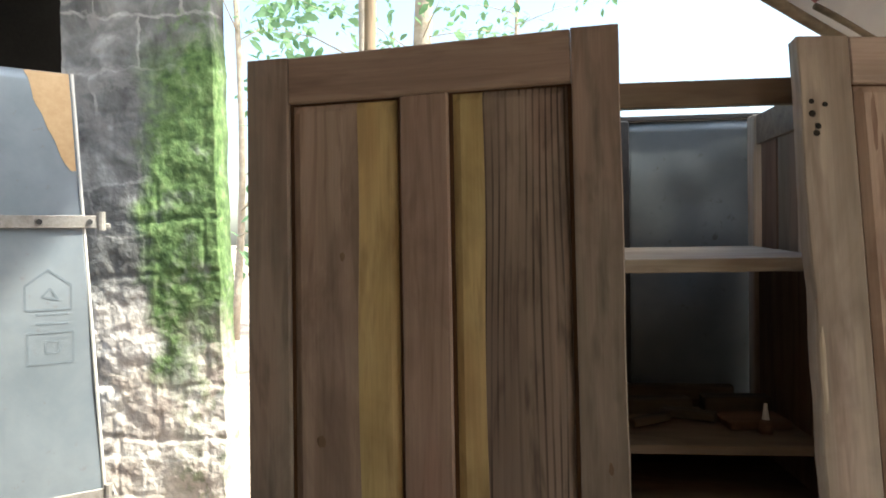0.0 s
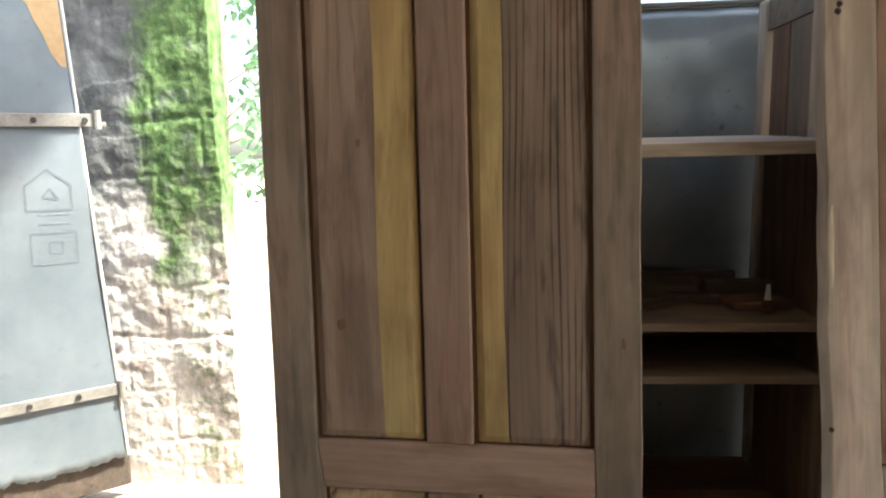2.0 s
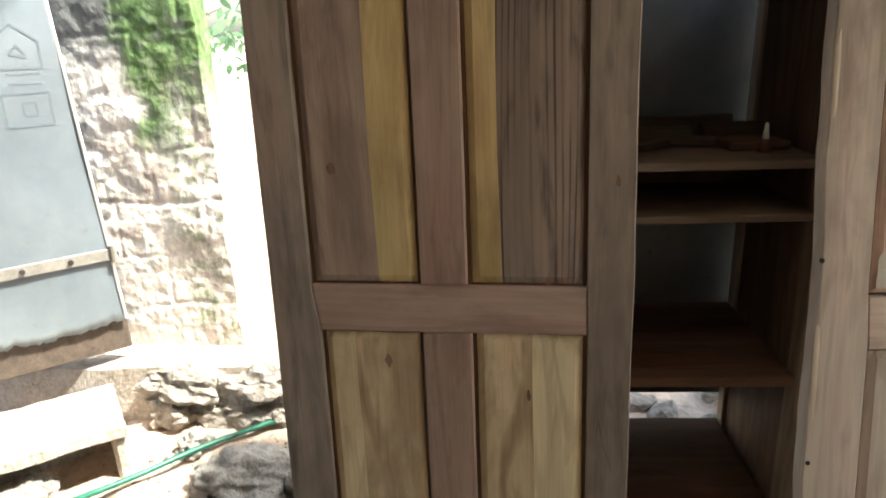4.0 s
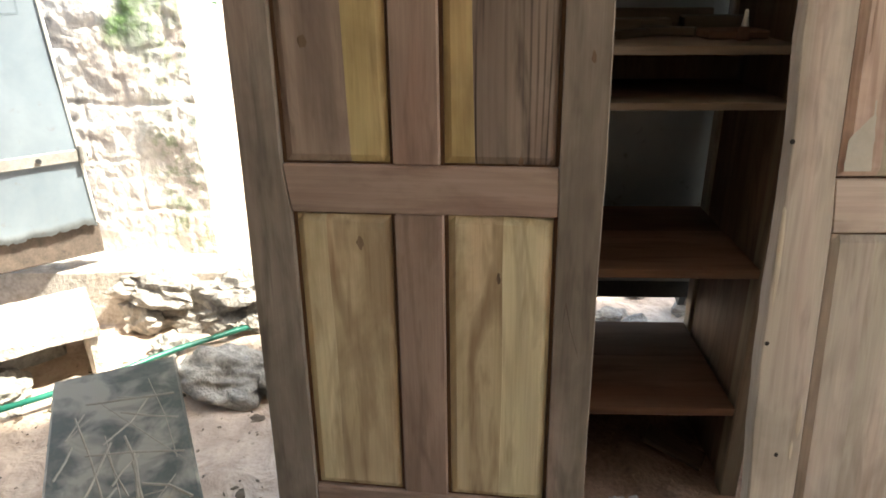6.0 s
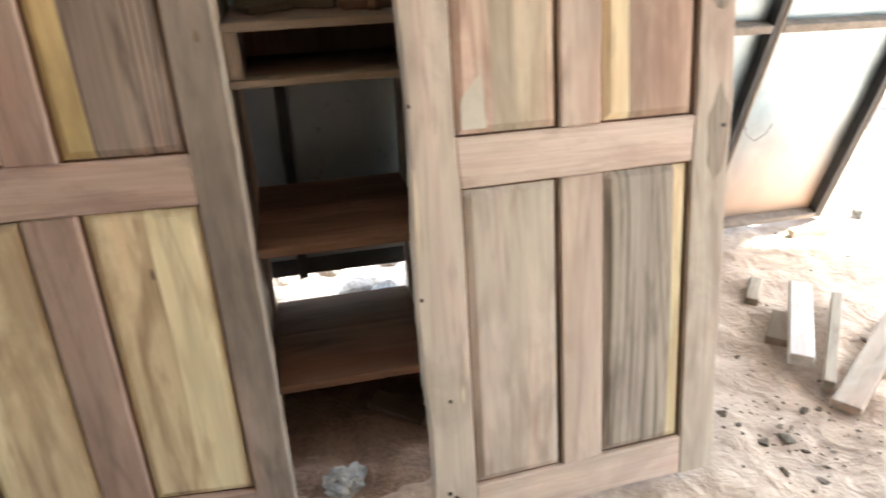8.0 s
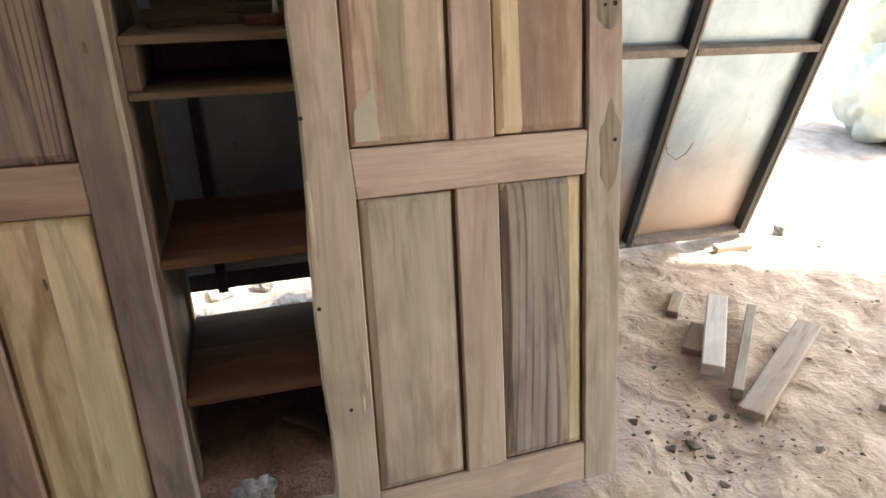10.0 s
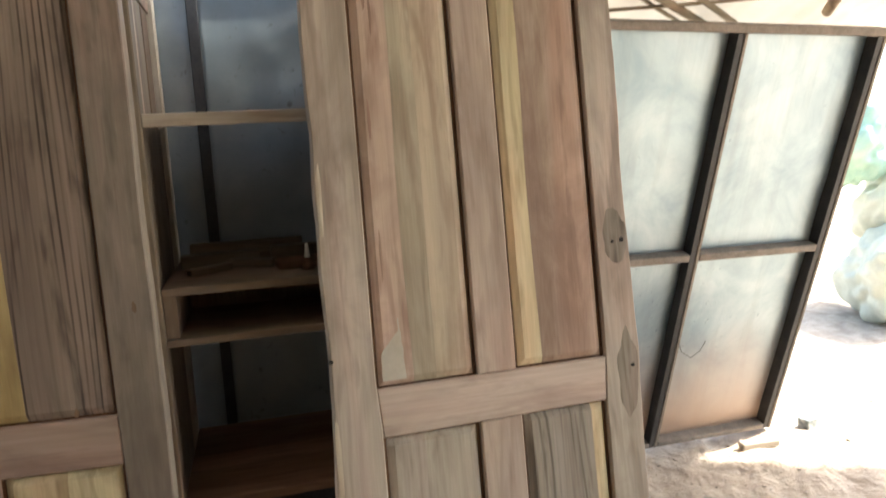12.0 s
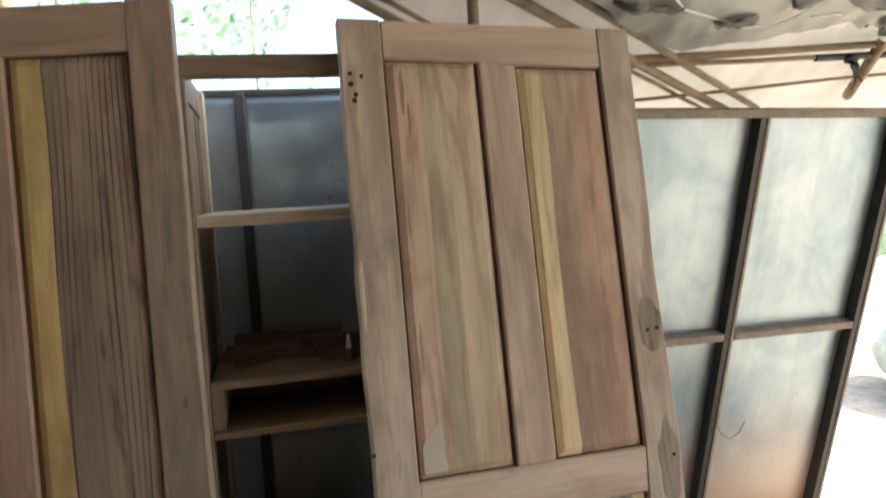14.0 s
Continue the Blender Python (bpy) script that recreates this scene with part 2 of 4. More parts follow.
M["tin"] = screen_tin()
M["tin_dull"] = tin("dull_tin", (0.20, 0.228, 0.238), (0.285, 0.312, 0.322), (0.10, 0.08, 0.065), 0.6, 0.45, 0.45)
M["gate"] = tin("gate_sheet", (0.20, 0.238, 0.27), (0.285, 0.325, 0.36), (0.20, 0.14, 0.10), 0.35, 0.42, 0.4)
M["iron"] = speckled("dark_iron", (0.022, 0.022, 0.024), (0.06, 0.056, 0.054), 14, 0.6, 0.4, 0.001, 120, 0.2)
M["frame_brown"] = speckled("worn_brown_frame", (0.13, 0.105, 0.085), (0.27, 0.222, 0.182), 18, 0.75, 0.3, 0.001, 120)
M["rusty"] = speckled("rusty_edge", (0.04, 0.03, 0.024), (0.13, 0.095, 0.072), 20, 0.8, 0.6, 0.002, 140)
M["strap"] = speckled("strap_iron", (0.20, 0.18, 0.16), (0.38, 0.36, 0.33), 18, 0.6, 0.5, 0.001, 120, 0.3)
M["ochre"] = speckled("ochre_patch", (0.46, 0.30, 0.15), (0.60, 0.42, 0.24), 12, 0.7, 0.2, 0.001)
M["stamp"] = speckled("faded_stamp", (0.115, 0.14, 0.16), (0.175, 0.205, 0.23), 30, 0.6, 0.1, 0.001)
# earth and stone
M["rock"] = speckled("grey_rock", (0.11, 0.102, 0.086), (0.50, 0.465, 0.41), 7, 0.9, 1.0, 0.02, 45)
M["rock_pale"] = speckled("pale_stone", (0.27, 0.215, 0.17), (0.68, 0.61, 0.53), 11, 0.9, 0.8, 0.010, 55)
M["rubble"] = speckled("rubble_stone", (0.11, 0.095, 0.08), (0.44, 0.395, 0.345), 9, 0.9, 0.9, 0.012, 60)
def smeared_board():
    """A dark grey-green board under dusty cement smears."""
    n = Nodes("scratched_slab")
    c = n.coords()
    col = n.ramp(n.noise(c, 6.0, 5.0, 0.6), [(0.35, (0.042, 0.062, 0.072)), (0.65, (0.075, 0.10, 0.11))])
    dust = n.ramp(n.noise(c, 13.0, 4.0, 0.55, 0.6), [(0.42, (0.12, 0.12, 0.12)), (0.58, (0.9, 0.9, 0.9))])
    col = n.mix(dust, col, (0.40, 0.40, 0.38))
    col = n.mix(n.ramp(n.noise(c, 45.0, 4.0, 0.7), [(0.45, (0, 0, 0)), (0.75, (0.35, 0.35, 0.35))]), col, (0.36, 0.34, 0.31))
    n.bump(dust, 0.2, 0.001)
    return n.done(col, 0.38)


M["slab"] = smeared_board()
M["cement"] = speckled("dried_cement", (0.3, 0.288, 0.263), (0.475, 0.456, 0.419), 18, 0.9, 0.5, 0.002, 90)
M["hole"] = speckled("bored_hole", (0.012, 0.01, 0.008), (0.02, 0.016, 0.012), 20, 0.9, 0.1)
# near-black, so the colour itself carries the darkness of the unlit room
M["room"] = speckled("dark_room_plaster", (0.02, 0.018, 0.017), (0.04, 0.037, 0.034), 4, 0.95, 0.3)
M["hose"] = speckled("green_hose", (0.006, 0.085, 0.055), (0.012, 0.13, 0.085), 30, 0.4, 0.1)
M["strip"] = speckled("black_strip", (0.012, 0.012, 0.013), (0.03, 0.03, 0.032), 30, 0.55, 0.2)
M["debris"] = wood("wood_scrap", (0.17, 0.132, 0.095), (0.115, 0.088, 0.063), (0.055, 0.042, 0.031), 0, 0.4, 30)
M["plank_dark"] = wood("dark_plank", (0.085, 0.058, 0.043), (0.055, 0.038, 0.028), (0.03, 0.02, 0.015), 0, 0.4, 30, gloss=0.05)
M["white_cap"] = speckled("white_plastic", (0.62, 0.60, 0.55), (0.74, 0.72, 0.68), 20, 0.45, 0.05)
M["sack"] = speckled("woven_sack", (0.38, 0.41, 0.35), (0.58, 0.60, 0.53), 5, 0.8, 0.5, 0.01, 130)
M["sack_green"] = speckled("green_sack", (0.25, 0.42, 0.33), (0.45, 0.58, 0.48), 5, 0.8, 0.5, 0.01, 130)
M["foil"] = speckled("crumpled_plastic", (0.16, 0.17, 0.18), (0.66, 0.68, 0.69), 14, 0.3, 0.8, 0.006, 50)


def ground_material():
    """Trodden sandy earth: pinkish-brown, with soft clods, damp patches and crumbs."""
    n = Nodes("sandy_earth")
    c = n.coords()
    a = n.noise(c, 1.3, 6.0, 0.6, 0.5)
    b = n.noise(c, 9.0, 5.0, 0.6, 0.5)
    col = n.mix(0.45, n.ramp(a, [(0.35, (0.385, 0.288, 0.218)), (0.65, (0.53, 0.43, 0.345))]), n.ramp(b, [(0.30, (0.27, 0.195, 0.145)), (0.60, (0.56, 0.45, 0.36))]))
    grit = n.ramp(n.noise(c, 60.0, 3.0, 0.65), [(0.32, (0.62, 0.57, 0.53)), (0.5, (1, 1, 1))])
    col = n.mix(0.3, col, grit, "MULTIPLY")
    damp = n.ramp(n.noise(c, 4.2, 5.0, 0.65, 0.9), [(0.54, (0, 0, 0)), (0.70, (0.7, 0.7, 0.7))])
    col = n.mix(damp, col, (0.20, 0.14, 0.105))
    chips = n.ramp(n.add("ShaderNodeTexVoronoi", Vector=c, Scale=13.0).outputs["Distance"], [(0.05, (1, 1, 1)), (0.11, (0, 0, 0))])
    few = n.ramp(n.noise(c, 3.0, 2.0, 0.5), [(0.48, (0, 0, 0)), (0.56, (1, 1, 1))])
    col = n.mix(n.mix(1.0, chips, few, "MULTIPLY"), col, (0.10, 0.07, 0.05))
    fine = n.add("ShaderNodeMath", i0=n.noise(c, 38.0, 3.0, 0.55), i1=0.16)
    fine.operation = "MULTIPLY"
    h = n.add("ShaderNodeMath", i0=b, i1=fine.outputs[0])
    h = n.add("ShaderNodeMath", i0=h.outputs[0], i1=n.noise(c, 5.0, 3.0, 0.5, 0.6))
    n.bump(h.outputs[0], 0.75, 0.045)
    return n.done(col, 0.95)


M["ground"] = ground_material()
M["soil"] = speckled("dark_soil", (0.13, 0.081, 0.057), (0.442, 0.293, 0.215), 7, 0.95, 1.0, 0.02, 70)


def wall_material():
    """Old plastered blockwork: grey above with eave shade painted in, pinkish-white below, moss on its free end."""
    n = Nodes("mossy_plaster")
    c = n.coords()
    a = n.noise(c, 5.0, 5.0, 0.55, 0.7)
    b = n.noise(c, 24.0, 4.0, 0.6)
    wob = n.noise(c, 3.0, 5.0, 0.6)
    sep = n.add("ShaderNodeSeparateXYZ", Vector=c)

    def scaled(socket, k):
        m = n.add("ShaderNodeMath", i0=socket, i1=k)
        m.operation = "MULTIPLY"
        return m.outputs[0]

    def plus(one, two):
        return n.add("ShaderNodeMath", i0=one, i1=two).outputs[0]

    def zone(socket, k, lo, hi):
        return n.ramp(n.add("ShaderNodeMapRange", Value=plus(socket, scaled(wob, k)), i1=lo, i2=hi).outputs[0], [(0.0, (0, 0, 0)), (1.0, (1, 1, 1))])

    # blocks of differing tone with pale mortar that has smeared over them
    sway = scaled(n.noise(c, 5.0, 4.0, 0.6), 0.13)
    flat = n.add("ShaderNodeCombineXYZ", i0=plus(sep.outputs[0], sway), i1=plus(sep.outputs[2], sway))
    brick = n.add("ShaderNodeTexBrick", Vector=flat.outputs[0], Scale=1.0)
    for key, value in (("Color1", (0.35, 0.35, 0.35, 1)), ("Color2", (0.75, 0.75, 0.75, 1)), ("Mortar", (1.0, 1.0, 1.0, 1)), ("Mortar Size", 0.010), ("Mortar Smooth", 0.8), ("Brick Width", 0.36), ("Row Height", 0.215)):
        n.put(brick, key, value)
    tone = brick.outputs["Color"]
    mortar = brick.outputs["Fac"]
    grey = n.ramp(a, [(0.32, (0.075, 0.075, 0.073)), (0.5, (0.16, 0.16, 0.155)), (0.68, (0.31, 0.31, 0.30))])
    pale = n.ramp(a, [(0.32, (0.46, 0.385, 0.335)), (0.48, (0.62, 0.555, 0.50)), (0.7, (0.75, 0.70, 0.645))])
    grey = n.mix(0.6, grey, tone, "OVERLAY")
    pale = n.mix(0.35, pale, tone, "OVERLAY")
    broken = n.ramp(n.noise(c, 9.0, 4.0, 0.65), [(0.42, (0, 0, 0)), (0.58, (0.8, 0.8, 0.8))])
    grey = n.mix(n.mix(1.0, scaled(mortar, 0.5), broken, "MULTIPLY"), grey, (0.44, 0.42, 0.39))
    # the change to darker grey higher up also paints in the eave's shade
    low = zone(sep.outputs[2], 0.9, 1.98, 1.70)
    col = n.mix(low, grey, pale)
    # where the render has flaked off, darker grey patches remain
    flake = n.ramp(n.noise(c, 6.5, 5.0, 0.65, 0.5), [(0.56, (0, 0, 0)), (0.64, (0.75, 0.75, 0.75))])
    left = zone(sep.outputs[0], 0.35, -0.86, -1.05)
    col = n.mix(n.mix(1.0, flake, left, "MULTIPLY"), col, (0.24, 0.23, 0.22))
    green = n.ramp(b, [(0.3, (0.048, 0.092, 0.03)), (0.5, (0.105, 0.178, 0.058)), (0.72, (0.20, 0.28, 0.115))])
    right = zone(sep.outputs[0], 0.5, -0.90, -0.80)
    high = zone(sep.outputs[2], 1.0, 1.55, 1.80)
    top = zone(sep.outputs[2], 1.0, 3.05, 2.75)
    both = n.mix(1.0, n.mix(1.0, right, high, "MULTIPLY"), top, "MULTIPLY")
    patchy = n.ramp(n.noise(c, 9.0, 4.0, 0.6), [(0.3, (0.45, 0.45, 0.45)), (0.44, (1, 1, 1))])
    col = n.mix(n.mix(1.0, both, patchy, "MULTIPLY"), col, green)
    low_moss = n.mix(1.0, zone(sep.outputs[0], 0.5, -0.80, -0.68), n.ramp(n.noise(c, 14.0, 4.0, 0.65), [(0.48, (0, 0, 0)), (0.6, (0.6, 0.6, 0.6))]), "MULTIPLY")
    col = n.mix(low_moss, col, green)
    col = n.mix(0.35, col, n.ramp(b, [(0.3, (0.55, 0.55, 0.55)), (0.6, (1, 1, 1))]), "MULTIPLY")
    n.bump(plus(a, scaled(b, 0.7)), 0.75, 0.016)
    return n.done(col, 0.95)


M["wall"] = wall_material()


def leaf_material(name, low, high):
    n = Nodes(name)
    rnd = n.add("ShaderNodeNewGeometry").outputs["Random Per Island"]
    col = n.ramp(rnd, [(0.0, low), (1.0, high)])
    n.done(col, 0.5)
    tr = n.add("ShaderNodeBsdfTranslucent", Color=col)
    mixer = n.add("ShaderNodeMixShader", Fac=0.55, i1=n.bsdf.outputs[0], i2=tr.outputs[0])
    n.put(n.tree.nodes["Material Output"], "Surface", mixer.outputs[0])
    return n.mat


M["leaf"] = leaf_material("leaf", (0.09, 0.20, 0.09), (0.22, 0.36, 0.20))
M["bark"] = speckled("bark", (0.24, 0.205, 0.16), (0.44, 0.385, 0.315), 10, 0.9, 0.8, 0.01)


def sheet_material(name, low, high, through_, rough, scale=3.0, metal=0.0, bump=0.5):
    """A thin roof sheet that lets some daylight through."""
    n = Nodes(name)
    c = n.coords()
    col = n.ramp(n.noise(c, scale, 5.0, 0.6, 0.5), [(0.3, low), (0.7, high)])
    n.bump(n.noise(c, 5.0, 2.0, 0.5, 0.3), bump, 0.03)
    n.done(col, rough, metal)
    tr = n.add("ShaderNodeBsdfTranslucent", Color=col)
    mixer = n.add("ShaderNodeMixShader", Fac=through_, i1=n.bsdf.outputs[0], i2=tr.outputs[0])
    n.put(n.tree.nodes["Material Output"], "Surface", mixer.outputs[0])
    return n.mat


M["tarp"] = sheet_material("silver_tarpaulin", (0.20, 0.218, 0.212), (0.27, 0.288, 0.28), 0.02, 0.33, 1.6, 0.3, 0.05)
M["roof_sheet"] = sheet_material("beige_roof_sheet", (0.66, 0.625, 0.58), (0.78, 0.75, 0.715), 0.27, 0.6)
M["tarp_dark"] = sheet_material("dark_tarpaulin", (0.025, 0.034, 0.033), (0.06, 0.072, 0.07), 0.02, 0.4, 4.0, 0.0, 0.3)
# near-white colour for the glints on the tarpaulin
M["tarp_glint"] = sheet_material("tarpaulin_glint", (0.70, 0.71, 0.69), (0.82, 0.83, 0.81), 0.1, 0.12, 4.0, 0.0, 0.1)
M["red_sheet"] = sheet_material("red_sheet", (0.38, 0.12, 0.12), (0.46, 0.18, 0.17), 0.25, 0.4)


# ---------------- shape helpers ----------------
def thing(name, label, category, m=None, group="", kind=""):
    ob = new(name)
    if m is not None:
        ob.matrix_world = m
    return tagged(ob, label, category, group, kind)


def part(name, bm, material, parent=None, label="", smooth=False):
    """Links a bmesh as one mesh object under a thing or a part."""
    me = bpy.data.meshes.new(name)
    bmesh.ops.recalc_face_normals(bm, faces=bm.faces[:])
    bm.to_mesh(me)
    bm.free()
    me.materials.append(material)
    for p in me.polygons:
        p.use_smooth = smooth
    ob = new(name, me)
    if parent:
        ob.parent = parent
    return tagged(ob, label)


def boxm(lo, hi, bevel=0.002, turn=None, bm=None):
    """A box between two corners with bevelled edges, turned about its middle if asked."""
    bm = bm or bmesh.new()
    lo, hi = Vector(lo), Vector(hi)
    mid, size = (lo + hi) / 2, hi - lo
    m = Matrix.Translation(mid) @ (turn or Matrix.Identity(4)) @ Matrix.Diagonal((*size, 1))
    made = bmesh.ops.create_cube(bm, size=1.0, matrix=m)
    if bevel:
        vs = set(made["verts"])
        edges = [e for e in bm.edges if e.verts[0] in vs and e.verts[1] in vs]
        bmesh.ops.bevel(bm, geom=edges, offset=bevel, segments=1, affect="EDGES")
    return bm


def rod(points, radius, sides=10, taper=1.0, bm=None, wobble=0.0):
    """A round rod along a line of points."""
    bm = bm or bmesh.new()
    rings, pts = [], [Vector(p) for p in points]
    for i, p in enumerate(pts):
        d = (pts[min(i + 1, len(pts) - 1)] - pts[max(i - 1, 0)]).normalized()
        side = d.cross(Vector((0.12, 0.31, 0.94))).normalized()
        up = side.cross(d)
        r = radius * (1 + (taper - 1) * i / max(1, len(pts) - 1)) * (1 + wobble * (random.random() - 0.5))
        rings.append([bm.verts.new(p + r * (math.cos(a) * side + math.sin(a) * up)) for a in (2 * math.pi * k / sides for k in range(sides))])
    for a, b in zip(rings, rings[1:]):
        for k in range(sides):
            bm.faces.new((a[k], a[(k + 1) % sides], b[(k + 1) % sides], b[k]))
    bm.faces.new(rings[0])
    bm.faces.new(rings[-1][::-1])
    return bm


def boulder(size, seed, detail=3, rough=0.35):
    """An uneven stone about its own middle."""
    bm = bmesh.new()
    bmesh.ops.create_icosphere(bm, subdivisions=detail, radius=1.0)
    for v in bm.verts:
        d = v.co.normalized()
        k = 1 + rough * noise.noise(d * 1.4 + Vector((seed * 3.1, 0, seed))) + rough * 0.4 * noise.noise(d * 4.2 + Vector((seed, seed * 2.3, 0)))
        flat = max(abs(d.x), abs(d.y), abs(d.z))
        k *= 0.75 + 0.35 * flat
        v.co = Vector((d.x * size[0], d.y * size[1], d.z * size[2])) * k
    return bm


def lattice(nu, nv, place, bm=None, thick=None):
    """A sheet of nu x nv cells whose corners place(u, v) gives; with thick, closed behind by that vector."""
    bm = bm or bmesh.new()
    grid = [[bm.verts.new(place(i / nu, j / nv)) for i in range(nu + 1)] for j in range(nv + 1)]
    for j in range(nv):
        for i in range(nu):
            bm.faces.new((grid[j][i], grid[j][i + 1], grid[j + 1][i + 1], grid[j + 1][i]))
    if thick is not None:
        t = Vector(thick)
        back = [[bm.verts.new(v.co + t) for v in row] for row in grid]
        for j in range(nv):
            for i in range(nu):
                bm.faces.new((back[j][i], back[j + 1][i], back[j + 1][i + 1], back[j][i + 1]))
        rim = [(0, i) for i in range(nu)] + [(j, nu) for j in range(nv)] + [(nv, i) for i in range(nu, 0, -1)] + [(j, 0) for j in range(nv, 0, -1)]
        for a, b in zip(rim, rim[1:] + rim[:1]):
            bm.faces.new((grid[a[0]][a[1]], back[a[0]][a[1]], back[b[0]][b[1]], grid[b[0]][b[1]]))
    return bm


# ---------------- ground ----------------
def earth(x, y):
    """Height of the bare ground."""
    z = 0.022 * noise.noise(Vector((x * 2.1, y * 2.1, 0.3))) + 0.022 * noise.noise(Vector((x * 7.3, y * 7.3, 1.7))) + 0.005 * noise.noise(Vector((x * 19.0, y * 19.0, 4.0)))
    rise = max(0.0, min(1.0, (y - 2.2) / 0.4)) * max(0.0, min(1.0, (-0.2 - x) / 0.5))
    near = math.exp(-((x * 0.02) ** 2 + (y * 0.02) ** 2))
    return (z - 0.012) * near + 0.05 * rise * near - 0.022 * near * max(0.0, min(1.0, (x - 1.2) / 0.8))


def axis_steps(lo, hi, fine, reach):
    steps = list(np.arange(lo, hi + 1e-6, fine))
    d, a, b = fine, lo, hi
    while b < reach:
        d *= 1.35
        a, b = a - d, b + d
        steps = [a] + steps + [b]
    return steps


def build_ground():
    xs, ys = axis_steps(-2.2, 4.2, 0.026, 400), axis_steps(0.6, 3.6, 0.026, 400)
    verts = [(x, y, earth(x, y)) for y in ys for x in xs]
    w = len(xs)
    faces = [(j * w + i, j * w + i + 1, (j + 1) * w + i + 1, (j + 1) * w + i) for j in range(len(ys) - 1) for i in range(w - 1)]
    me = bpy.data.meshes.new("ground")
    me.from_pydata(verts, [], faces)
    me.materials.append(M["ground"])
    for p in me.polygons:
        p.use_smooth = True
    tagged(new("ground", me), "bare sandy earth ground, uneven and littered with chips", "ground", kind="structure")


build_ground()


# ---------------- the old house wall and its dark room ----------------
WALL_Y = 2.70


def build_wall():
    def place(u, v):
        z = 0.0 + v * 3.2
        right = -0.805 - 0.018 * z + 0.012 * noise.noise(Vector((3, 1, z * 5)))
        x = -1.455 + u * (right + 1.455)
        course = z / 0.215 + 0.10 * noise.noise(Vector((x * 4, 7.0, z * 3)))
        row = math.floor(course)
        joint = min(course - row, row + 1 - course) * 0.215
        bx = (x + 0.17 * (row % 2)) / 0.36
        joint = min(joint, min(bx - math.floor(bx), math.ceil(bx) - bx) * 0.36)
        j = -0.0060 * math.exp(-(joint / 0.010) ** 2) * max(0.0, min(1.0, 0.5 + 1.6 * noise.noise(Vector((x * 5, 2.0, z * 5)))))
        p = Vector((x * 3.2, 0.4, z * 3.2))
        rough = 0.016 * noise.noise(p) + 0.007 * noise.noise(p * 3.1) + 0.0055 * noise.noise(p * 6.7) + 0.0028 * noise.noise(p * 17)
        return Vector((x, WALL_Y - rough - j, z))

    bm = lattice(110, 400, place, thick=(0, 0.13, 0))
    tagged(part("wall_north", bm, M["wall"], smooth=True), "old plastered block wall, mossy green along its free end", "wall", kind="structure")


build_wall()
# room walls painted near-black in place of deep shade
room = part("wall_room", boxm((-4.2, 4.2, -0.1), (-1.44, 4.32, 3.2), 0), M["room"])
tagged(room, "wall of the dark room, its darkness put into a near-black colour", "wall", kind="structure")
tagged(part("wall_room_east", boxm((-1.54, 2.832, -0.1), (-1.44, 4.199, 3.2), 0), M["room"]), "side wall of the dark room, its darkness put into a near-black colour", "wall", kind="structure")
tagged(part("wall_room_west", boxm((-4.32, 2.72, -0.1), (-4.201, 4.32, 3.2), 0), M["room"]), "side wall of the dark room, its darkness put into a near-black colour", "wall", kind="structure")
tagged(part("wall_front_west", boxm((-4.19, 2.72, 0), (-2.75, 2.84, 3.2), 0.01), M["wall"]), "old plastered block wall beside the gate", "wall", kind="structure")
# the unseen eave is drawn out to x -0.25 to shade the upper wall
tagged(part("ceiling", boxm((-4.4, 1.95, 3.21), (-0.25, 4.4, 3.33), 0.01), M["room"]), "near-black ceiling over the dark room, with an unseen eave added to shade the wall", "ceiling", kind="structure")


for name, lo, hi in (("wall_south", (-2.4, -2.8, -0.1), (5.0, -2.7, 4.3)), ("wall_west", (-2.5, -2.8, -0.1), (-2.4, 1.0, 4.2))):
    tagged(part(name, boxm(lo, hi, 0.01), M["carcass"]), "weathered board wall closing the shed", "wall", kind="structure")


